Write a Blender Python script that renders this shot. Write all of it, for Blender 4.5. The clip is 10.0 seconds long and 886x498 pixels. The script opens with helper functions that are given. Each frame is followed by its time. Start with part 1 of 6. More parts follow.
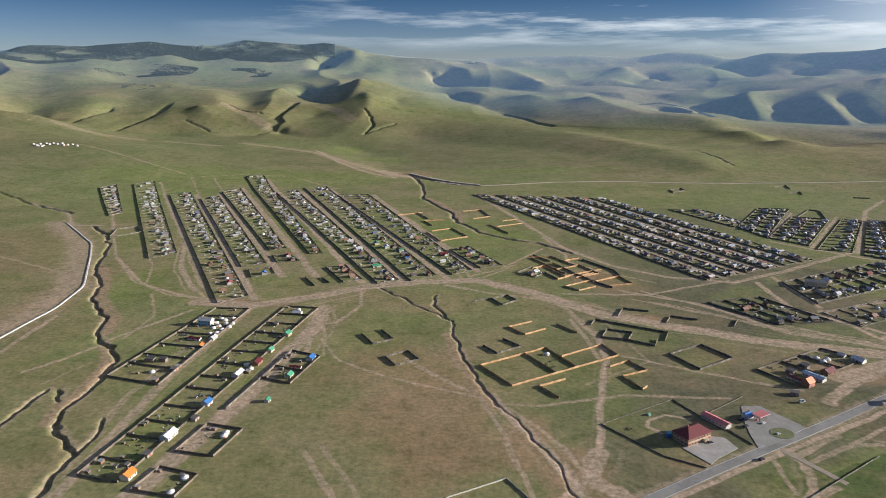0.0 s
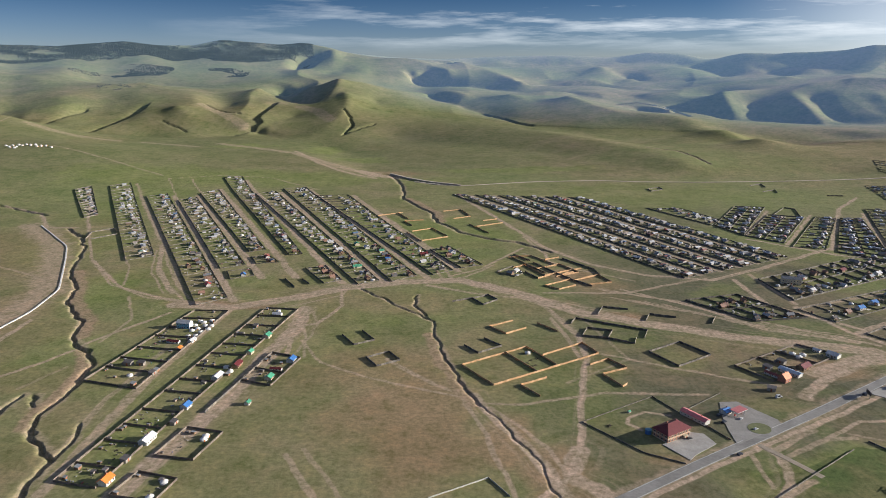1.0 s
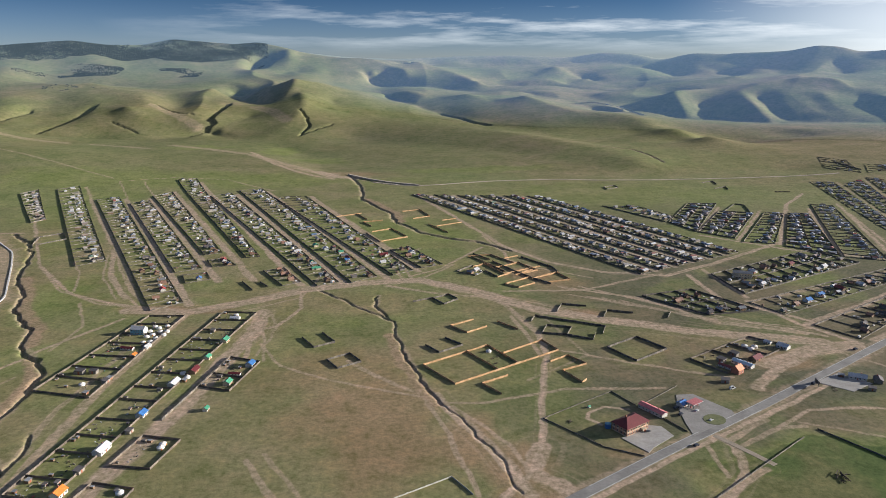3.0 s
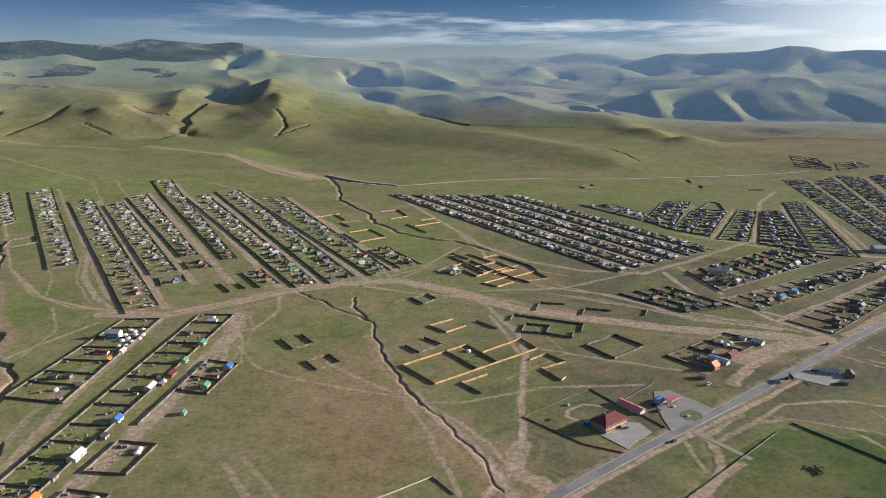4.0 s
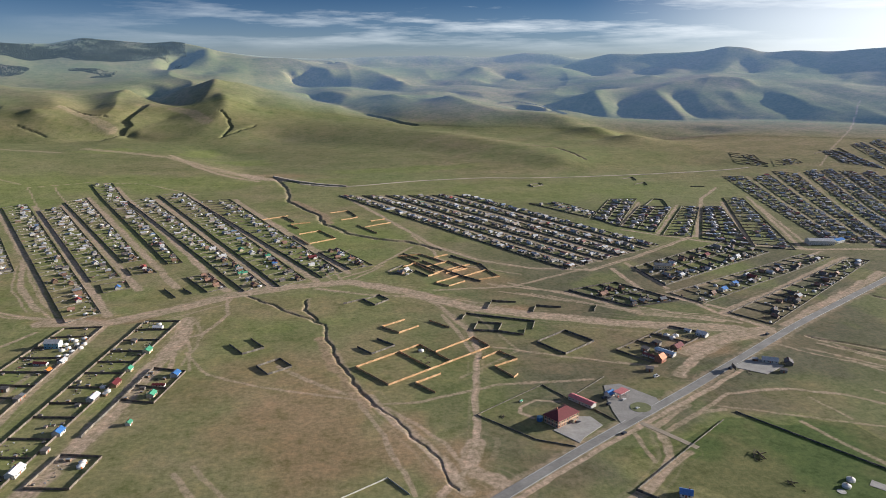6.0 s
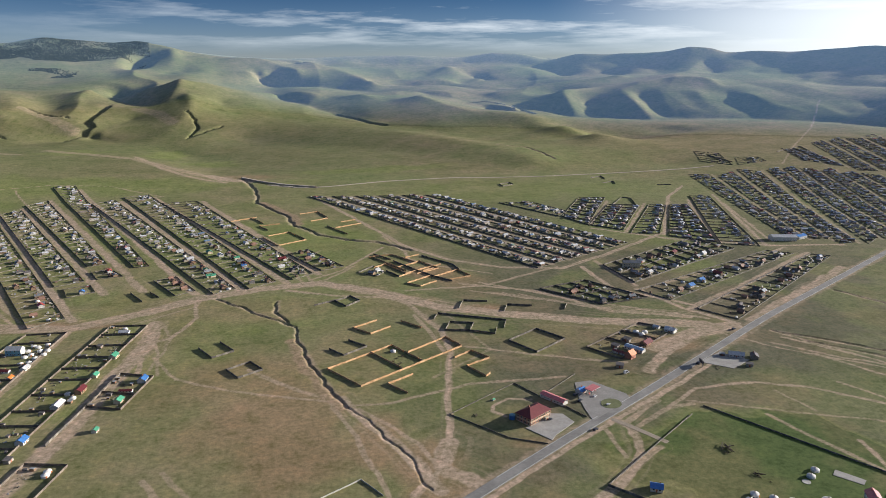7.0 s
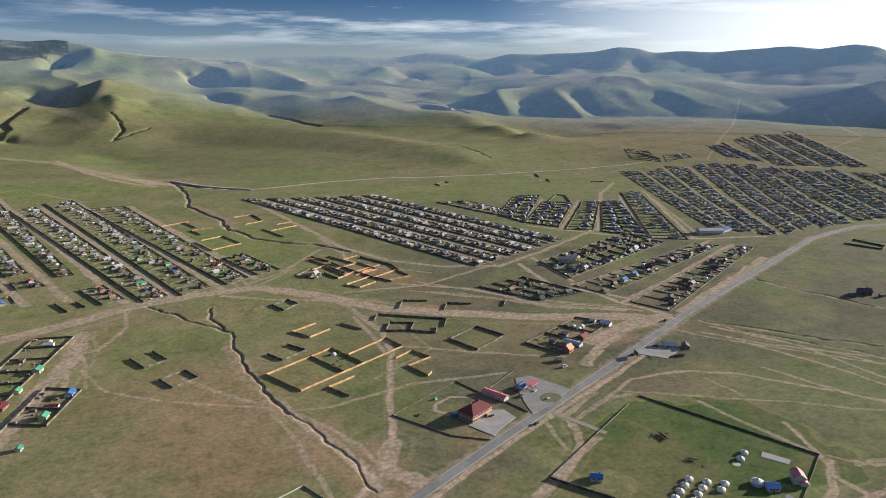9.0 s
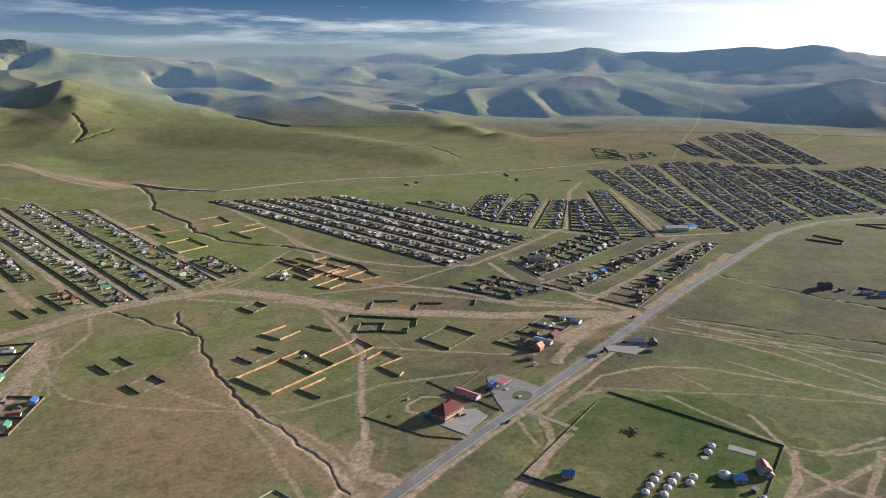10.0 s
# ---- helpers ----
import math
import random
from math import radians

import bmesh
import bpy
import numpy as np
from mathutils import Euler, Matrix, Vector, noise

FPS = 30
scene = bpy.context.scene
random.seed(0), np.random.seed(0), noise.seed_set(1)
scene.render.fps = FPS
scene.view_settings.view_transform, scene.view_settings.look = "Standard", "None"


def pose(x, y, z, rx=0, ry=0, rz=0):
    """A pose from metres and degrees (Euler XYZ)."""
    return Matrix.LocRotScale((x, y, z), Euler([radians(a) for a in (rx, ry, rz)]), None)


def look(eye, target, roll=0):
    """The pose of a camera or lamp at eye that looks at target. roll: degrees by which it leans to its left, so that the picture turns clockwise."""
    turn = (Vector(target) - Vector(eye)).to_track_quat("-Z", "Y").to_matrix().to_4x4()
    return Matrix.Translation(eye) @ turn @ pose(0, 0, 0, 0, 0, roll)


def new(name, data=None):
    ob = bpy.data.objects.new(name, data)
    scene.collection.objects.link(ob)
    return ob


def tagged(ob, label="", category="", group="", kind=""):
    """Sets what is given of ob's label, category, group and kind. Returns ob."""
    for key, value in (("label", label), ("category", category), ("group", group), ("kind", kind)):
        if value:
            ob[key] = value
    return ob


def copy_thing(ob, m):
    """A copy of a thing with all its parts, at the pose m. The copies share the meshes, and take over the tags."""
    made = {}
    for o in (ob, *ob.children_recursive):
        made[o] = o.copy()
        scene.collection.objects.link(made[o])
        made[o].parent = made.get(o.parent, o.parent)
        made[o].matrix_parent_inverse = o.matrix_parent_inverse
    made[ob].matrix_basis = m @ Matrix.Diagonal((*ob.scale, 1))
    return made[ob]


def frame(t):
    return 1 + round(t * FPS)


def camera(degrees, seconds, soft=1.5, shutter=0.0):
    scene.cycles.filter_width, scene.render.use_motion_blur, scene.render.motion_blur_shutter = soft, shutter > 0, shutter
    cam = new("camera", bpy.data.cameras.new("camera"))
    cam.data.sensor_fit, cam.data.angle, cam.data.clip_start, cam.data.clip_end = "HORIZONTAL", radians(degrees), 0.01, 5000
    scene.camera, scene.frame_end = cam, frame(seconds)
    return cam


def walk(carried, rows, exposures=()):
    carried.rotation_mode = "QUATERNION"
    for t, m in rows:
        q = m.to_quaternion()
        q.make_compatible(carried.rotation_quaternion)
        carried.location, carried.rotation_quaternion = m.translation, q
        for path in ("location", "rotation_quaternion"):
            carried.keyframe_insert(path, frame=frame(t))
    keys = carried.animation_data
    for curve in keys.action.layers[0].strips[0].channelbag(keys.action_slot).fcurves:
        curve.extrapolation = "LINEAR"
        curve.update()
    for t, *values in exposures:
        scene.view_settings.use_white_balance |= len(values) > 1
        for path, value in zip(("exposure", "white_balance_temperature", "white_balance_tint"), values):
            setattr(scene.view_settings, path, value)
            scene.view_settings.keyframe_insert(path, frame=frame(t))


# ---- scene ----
# A wide steppe valley with a settlement, seen from a hovering drone that pans to the right.
EYE_Z = 280.0
cam = camera(65.6, 10.0, soft=0.7)
PAN = [(0, 0), (0.5, 0.85), (1, 1.68), (1.5, 2.54), (2, 3.42), (2.5, 4.28), (4, 6.99), (4.5, 7.97), (5, 9.01), (5.5, 10.07),
       (7, 13.71), (7.5, 15.02), (8, 16.35), (8.5, 17.67), (9, 19.0), (9.5, 20.3), (10, 21.56)]
walk(cam, [(t, pose(0, 0, EYE_Z, 90 - 14.87, -0.06, -a)) for t, a in PAN])

# ---- light ----
SUN_AZ, SUN_EL = 87.0, 14.5      # degrees clockwise from +y, and above the horizon
scene.view_settings.exposure = 0.76
sun_data = bpy.data.lights.new("sun", "SUN")
sun_data.energy, sun_data.angle, sun_data.color = 4.7, radians(0.6), (1.0, 0.94, 0.87)
sun = new("sun", sun_data)
sun.matrix_world = look((2000 * math.sin(radians(SUN_AZ)), 2000 * math.cos(radians(SUN_AZ)), 2000 * math.tan(radians(SUN_EL))), (0, 0, 0))

world = bpy.data.worlds.new("sky")
scene.world = world
world.use_nodes = True
wn, wl = world.node_tree.nodes, world.node_tree.links
wn.clear()
w_out, w_bg, w_sky = wn.new("ShaderNodeOutputWorld"), wn.new("ShaderNodeBackground"), wn.new("ShaderNodeTexSky")
w_sky.sky_type, w_sky.sun_disc = "NISHITA", False
w_sky.sun_elevation, w_sky.sun_rotation = radians(SUN_EL), radians(SUN_AZ)
w_sky.altitude, w_sky.air_density, w_sky.dust_density, w_sky.ozone_density = 1500, 1.0, 0.6, 2.0
w_bg.inputs["Strength"].default_value = 0.165
# thin streaked cirrus, denser towards the sun
w_co = wn.new("ShaderNodeTexCoord")
w_map = wn.new("ShaderNodeMapping")
w_map.inputs["Scale"].default_value = (3.0, 3.0, 30.0)
w_map.inputs["Rotation"].default_value = (radians(1.5), 0, 0)
w_noise = wn.new("ShaderNodeTexNoise")
w_noise.inputs["Scale"].default_value, w_noise.inputs["Detail"].default_value, w_noise.inputs["Roughness"].default_value = 1.3, 8, 0.6
w_ramp = wn.new("ShaderNodeValToRGB")
w_ramp.color_ramp.elements[0].position, w_ramp.color_ramp.elements[1].position = 0.47, 0.74
w_mix = wn.new("ShaderNodeMix")
w_mix.data_type = "RGBA"
w_mix.inputs["B"].default_value = (3.7, 3.95, 4.15, 1)
w_sep = wn.new("ShaderNodeSeparateXYZ")
w_fade = wn.new("ShaderNodeMapRange")
w_fade.inputs["From Min"].default_value, w_fade.inputs["From Max"].default_value = 0.015, 0.05
w_mul = wn.new("ShaderNodeMath")
w_mul.operation = "MULTIPLY"
wl.new(w_co.outputs["Generated"], w_map.inputs["Vector"])
wl.new(w_map.outputs["Vector"], w_noise.inputs["Vector"])
wl.new(w_noise.outputs["Fac"], w_ramp.inputs["Fac"])
wl.new(w_co.outputs["Generated"], w_sep.inputs[0])
wl.new(w_sep.outputs["Z"], w_fade.inputs["Value"])
wl.new(w_ramp.outputs["Color"], w_mul.inputs[0])
wl.new(w_fade.outputs["Result"], w_mul.inputs[1])
w_part = wn.new("ShaderNodeMapRange")
w_part.inputs["From Min"].default_value, w_part.inputs["From Max"].default_value = -0.28, 0.2
w_thin = wn.new("ShaderNodeMath")
w_thin.operation = "MULTIPLY"
wl.new(w_mul.outputs["Value"], w_thin.inputs[0])
wl.new(w_part.outputs["Result"], w_thin.inputs[1])
# a thin bright veil of high cloud round the sun
w_sun = wn.new("ShaderNodeVectorMath")
w_sun.operation = "DOT_PRODUCT"
w_sun.inputs[1].default_value = (math.sin(radians(SUN_AZ)) * math.cos(radians(SUN_EL)), math.cos(radians(SUN_AZ)) * math.cos(radians(SUN_EL)), math.sin(radians(SUN_EL)))
w_veil = wn.new("ShaderNodeMapRange")
w_veil.interpolation_type = "SMOOTHSTEP"
w_veil.inputs["From Min"].default_value, w_veil.inputs["From Max"].default_value = 0.41, 0.84
w_bright = wn.new("ShaderNodeMix")
w_bright.data_type = "RGBA"
w_bright.inputs["B"].default_value = (4.3, 4.5, 4.65, 1)
wl.new(w_co.outputs["Generated"], w_sun.inputs[0])
wl.new(w_sun.outputs["Value"], w_veil.inputs["Value"])
wl.new(w_sun.outputs["Value"], w_part.inputs["Value"])
w_low = wn.new("ShaderNodeMapRange")
w_low.interpolation_type = "SMOOTHSTEP"
w_low.inputs["From Min"].default_value, w_low.inputs["From Max"].default_value = 0.05, 0.16
w_low.inputs["To Min"].default_value, w_low.inputs["To Max"].default_value = 1.0, 0.0
w_bank = wn.new("ShaderNodeMath")
w_bank.operation = "MULTIPLY"
wl.new(w_sep.outputs["Z"], w_low.inputs["Value"])
wl.new(w_veil.outputs["Result"], w_bank.inputs[0])
wl.new(w_low.outputs["Result"], w_bank.inputs[1])
wl.new(w_bank.outputs["Value"], w_bright.inputs["Factor"])
wl.new(w_mix.outputs["Result"], w_bright.inputs["A"])
wl.new(w_thin.outputs["Value"], w_mix.inputs["Factor"])
# a clear dry sky that deepens quickly above the horizon
w_deep = wn.new("ShaderNodeValToRGB")
w_deep.color_ramp.elements[0].position, w_deep.color_ramp.elements[0].color = 0.0, (0.235, 0.27, 0.405, 1)
w_deep.color_ramp.elements[1].position, w_deep.color_ramp.elements[1].color = 0.10, (0.05, 0.097, 0.175, 1)
w_high = w_deep.color_ramp.elements.new(0.5)
w_high.color = (0.15, 0.19, 0.28, 1)
w_tint = wn.new("ShaderNodeMix")
w_tint.data_type, w_tint.blend_type = "RGBA", "MULTIPLY"
w_tint.inputs["Factor"].default_value = 1.0
wl.new(w_sep.outputs["Z"], w_deep.inputs["Fac"])
wl.new(w_sky.outputs["Color"], w_tint.inputs["A"])
wl.new(w_deep.outputs["Color"], w_tint.inputs["B"])
wl.new(w_tint.outputs["Result"], w_mix.inputs["A"])
wl.new(w_bright.outputs["Result"], w_bg.inputs["Color"])
wl.new(w_bg.outputs["Background"], w_out.inputs["Surface"])


# ---- materials ----
def shader(name):
    m = bpy.data.materials.new(name)
    m.use_nodes = True
    return m, m.node_tree.nodes, m.node_tree.links, m.node_tree.nodes["Principled BSDF"]


def noise_node(nodes, links, scale, detail=6, rough=0.6, space="Object"):
    co, n = nodes.new("ShaderNodeTexCoord"), nodes.new("ShaderNodeTexNoise")
    n.inputs["Scale"].default_value, n.inputs["Detail"].default_value, n.inputs["Roughness"].default_value = scale, detail, rough
    links.new(co.outputs[space], n.inputs["Vector"])
    return n.outputs["Fac"]


def ramp_node(nodes, links, fac, stops, mode="LINEAR"):
    r = nodes.new("ShaderNodeValToRGB")
    r.color_ramp.interpolation = mode
    while len(r.color_ramp.elements) < len(stops):
        r.color_ramp.elements.new(0.5)
    for e, (p, c) in zip(r.color_ramp.elements, stops):
        e.position, e.color = p, (*c, 1)
    links.new(fac, r.inputs["Fac"])
    return r.outputs["Color"]


def mix_node(nodes, links, fac, a, b, blend="MIX"):
    m = nodes.new("ShaderNodeMix")
    m.data_type, m.blend_type = "RGBA", blend
    for key, v in (("Factor", fac), ("A", a), ("B", b)):
        if isinstance(v, (int, float)):
            m.inputs[key].default_value = v
        elif isinstance(v, tuple):
            m.inputs[key].default_value = (*v, 1)
        else:
            links.new(v, m.inputs[key])
    return m.outputs["Result"]


def plain(name, base, rough=0.8, metal=0.0, grain=0.25, scale=0.6, vary=0.2, bump=0.0):
    """A weathered surface: two scales of noise and a shift of tone from object to object."""
    m, nodes, links, b = shader(name)
    dark = tuple(c * (1 - grain) for c in base)
    light = tuple(min(1, c * (1 + grain * 0.7)) for c in base)
    col = ramp_node(nodes, links, noise_node(nodes, links, scale), [(0.3, dark), (0.7, light)])
    fine = ramp_node(nodes, links, noise_node(nodes, links, scale * 9, 4), [(0.35, (0.82, 0.82, 0.82)), (0.65, (1.08, 1.08, 1.08))])
    col = mix_node(nodes, links, 0.7, col, fine, "MULTIPLY")
    info = nodes.new("ShaderNodeObjectInfo")
    tone = ramp_node(nodes, links, info.outputs["Random"], [(0, (1 - vary,) * 3), (1, (1 + vary * 0.5,) * 3)])
    col = mix_node(nodes, links, 1.0, col, tone, "MULTIPLY")
    links.new(col, b.inputs["Base Color"])
    b.inputs["Roughness"].default_value, b.inputs["Metallic"].default_value = rough, metal
    if bump:
        bn = nodes.new("ShaderNodeBump")
        bn.inputs["Strength"].default_value, bn.inputs["Distance"].default_value = bump, 0.05
        links.new(noise_node(nodes, links, scale * 12, 4), bn.inputs["Height"])
        links.new(bn.outputs["Normal"], b.inputs["Normal"])
    return m


def islands(name, stops, rough=0.7):
    """Many small joined pieces, each with a tone of its own."""
    m, nodes, links, b = shader(name)
    geo = nodes.new("ShaderNodeNewGeometry")
    col = ramp_node(nodes, links, geo.outputs["Random Per Island"], stops, "CONSTANT")
    fine = ramp_node(nodes, links, noise_node(nodes, links, 0.8, 4), [(0.3, (0.7, 0.7, 0.7)), (0.7, (1.15, 1.15, 1.15))])
    links.new(mix_node(nodes, links, 0.8, col, fine, "MULTIPLY"), b.inputs["Base Color"])
    b.inputs["Roughness"].default_value = rough
    return m


wood_grey = islands("weathered_fence_wood", [(0, (0.135, 0.12, 0.1)), (0.25, (0.18, 0.16, 0.135)), (0.5, (0.11, 0.098, 0.085)), (0.75, (0.21, 0.185, 0.15)), (0.92, (0.27, 0.235, 0.19))], 0.9)
wood_new = islands("fresh_fence_wood", [(0, (0.52, 0.31, 0.155)), (0.3, (0.6, 0.36, 0.185)), (0.6, (0.46, 0.275, 0.14)), (0.85, (0.66, 0.42, 0.23))], 0.85)
panel_wood = plain("panel_wood", (0.2, 0.165, 0.13), 0.9, grain=0.35, scale=0.5, vary=0.4)
wall_white = plain("whitewashed_wall", (0.68, 0.66, 0.6), 0.85)
wall_brown = plain("log_wall", (0.24, 0.16, 0.1), 0.85, vary=0.4)
wall_grey = plain("grey_plank_wall", (0.3, 0.27, 0.23), 0.85, vary=0.4)
wall_blue = plain("pale_blue_wall", (0.2, 0.42, 0.55), 0.8)
wall_brick = plain("pinkish_brick_wall", (0.46, 0.2, 0.13), 0.85)
wall_cream = plain("cream_wall", (0.66, 0.56, 0.4), 0.85)
roof_grey = plain("tin_roof", (0.36, 0.37, 0.38), 0.45, 0.3, vary=0.4)
roof_rust = plain("rusty_roof", (0.3, 0.17, 0.12), 0.7, vary=0.3)
roof_dark = plain("tarred_roof", (0.11, 0.1, 0.1), 0.8, vary=0.4)
roof_white = plain("pale_roof", (0.62, 0.62, 0.62), 0.5, vary=0.2)
roof_red = plain("red_roof", (0.5, 0.07, 0.06), 0.5)
roof_maroon = plain("maroon_roof", (0.17, 0.028, 0.03), 0.5)
roof_blue = plain("blue_roof", (0.06, 0.2, 0.5), 0.45)
roof_green = plain("green_roof", (0.08, 0.34, 0.2), 0.5)
roof_orange = plain("orange_roof", (0.75, 0.22, 0.04), 0.55)
roof_pink = plain("faded_red_roof", (0.62, 0.2, 0.2), 0.55)
felt = plain("white_felt", (0.74, 0.72, 0.68), 0.9, grain=0.12, vary=0.12)
door_paint = plain("door_paint", (0.35, 0.1, 0.05), 0.6)
pane_dark = plain("window_pane", (0.03, 0.04, 0.05), 0.15, grain=0.1)
concrete = plain("concrete", (0.46, 0.44, 0.4), 0.85, grain=0.2, scale=0.15, bump=0.2)
paving = plain("paved_yard", (0.36, 0.34, 0.31), 0.85, grain=0.2, scale=0.12, bump=0.2)
asphalt = plain("worn_asphalt", (0.33, 0.315, 0.29), 0.95, grain=0.25, scale=0.05, bump=0.2)
road_paint = plain("road_paint", (0.6, 0.6, 0.56), 0.7)
steel = plain("grey_steel", (0.32, 0.33, 0.34), 0.4, 0.6)
tyre_black = plain("tyre_black", (0.02, 0.02, 0.02), 0.8)
car_white = plain("white_car_paint", (0.7, 0.7, 0.7), 0.3)
car_dark = plain("dark_car_paint", (0.05, 0.055, 0.07), 0.3)
stuff_wall = islands("mixed_walls", [(0, (0.3, 0.26, 0.22)), (0.3, (0.55, 0.52, 0.47)), (0.5, (0.22, 0.15, 0.1)), (0.7, (0.42, 0.37, 0.3)), (0.88, (0.62, 0.6, 0.56))], 0.85)
stuff_roof = islands("mixed_roofs", [(0, (0.3, 0.3, 0.31)), (0.2, (0.46, 0.47, 0.49)), (0.42, (0.24, 0.22, 0.21)), (0.6, (0.38, 0.3, 0.26)), (0.74, (0.62, 0.62, 0.63)),
                                     (0.9, (0.3, 0.13, 0.11)), (0.93, (0.14, 0.22, 0.34)), (0.96, (0.15, 0.26, 0.2)), (0.98, (0.44, 0.1, 0.09))], 0.6)


# ---- the shape of the land ----
TABLES = {}


def value_noise(x, y, seed):
    if seed not in TABLES:
        TABLES[seed] = np.random.RandomState(seed).rand(256, 256)
    table = TABLES[seed]
    xi, yi = np.floor(x).astype(int), np.floor(y).astype(int)
    fx, fy = x - xi, y - yi
    fx, fy = fx * fx * (3 - 2 * fx), fy * fy * (3 - 2 * fy)
    a, b = table[xi % 256, yi % 256], table[(xi + 1) % 256, yi % 256]
    c, d = table[xi % 256, (yi + 1) % 256], table[(xi + 1) % 256, (yi + 1) % 256]
    return (a * (1 - fx) + b * fx) * (1 - fy) + (c * (1 - fx) + d * fx) * fy


def fbm(x, y, size, seed, octaves=4):
    total, amp, norm = 0.0, 1.0, 0.0
    for k in range(octaves):
        total, norm = total + amp * value_noise(x / size + 17.3 * k, y / size - 9.1 * k, seed + k), norm + amp
        amp, size = amp * 0.5, size / 2.03
    return total / norm


CRESTS, TRACKS, GULLIES = [], [], []


def crest(points):
    CRESTS.append(points)


def track(points, width, strength):
    TRACKS.append((points, width, strength))


def gully(points, width, depth):
    GULLIES.append((points, width, depth))


def along(x, y, points, reach):
    """Distance from each place to a polyline, and the polyline's third value there; only within reach."""
    best, value, weight = np.full(x.shape, 1e9), np.zeros(x.shape), np.full(x.shape, 1e-30)
    for p, q in zip(points, points[1:]):
        near = np.nonzero((x > min(p[0], q[0]) - reach) & (x < max(p[0], q[0]) + reach) & (y > min(p[1], q[1]) - reach) & (y < max(p[1], q[1]) + reach))
        if not near[0].size:
            continue
        dx, dy = q[0] - p[0], q[1] - p[1]
        u = np.clip(((x[near] - p[0]) * dx + (y[near] - p[1]) * dy) / (dx * dx + dy * dy + 1e-9), 0, 1)
        d = np.hypot(x[near] - p[0] - u * dx, y[near] - p[1] - u * dy)
        closer = d < best[near]
        idx = tuple(a[closer] for a in near)
        best[idx] = d[closer]
        if len(p) > 2:
            w = (d + 2) ** -5.0
            value[near] += w * (p[2] + u * (q[2] - p[2]))
            weight[near] += w
    return best, value / weight


def course(x, y, points, reach):
    """Near a polyline: which places, their signed distance from it and how far along it they lie."""
    best, side, run, start = np.full(x.shape, 1e9), np.zeros(x.shape), np.zeros(x.shape), 0.0
    for p, q in zip(points, points[1:]):
        dx, dy = q[0] - p[0], q[1] - p[1]
        length = math.hypot(dx, dy) + 1e-9
        near = np.nonzero((x > min(p[0], q[0]) - reach) & (x < max(p[0], q[0]) + reach) & (y > min(p[1], q[1]) - reach) & (y < max(p[1], q[1]) + reach))[0]
        px, py = x[near] - p[0], y[near] - p[1]
        u = np.clip((px * dx + py * dy) / length ** 2, 0, 1)
        d = np.hypot(px - u * dx, py - u * dy)
        closer = d < best[near]
        k = near[closer]
        best[k], side[k], run[k] = d[closer], (np.sign(dx * py - dy * px) * d)[closer], start + (u * length)[closer]
        start += length
    k = np.nonzero(best < reach)[0]
    return k, side[k], run[k]


def smooth(a, b, v):
    u = np.clip((v - a) / (b - a), 0, 1)
    return u * u * (3 - 2 * u)


def eased(z, times):
    """Soften a grid of heights."""
    for _ in range(times):
        p = np.pad(z, 1, mode="edge")
        z = (4 * z + 2 * (p[:-2, 1:-1] + p[2:, 1:-1] + p[1:-1, :-2] + p[1:-1, 2:]) + p[:-2, :-2] + p[:-2, 2:] + p[2:, :-2] + p[2:, 2:]) / 16
    return z


RELIEF = []
RELIEF_A, RELIEF_R, RELIEF_STEP = -44.0, 1650.0, 0.2


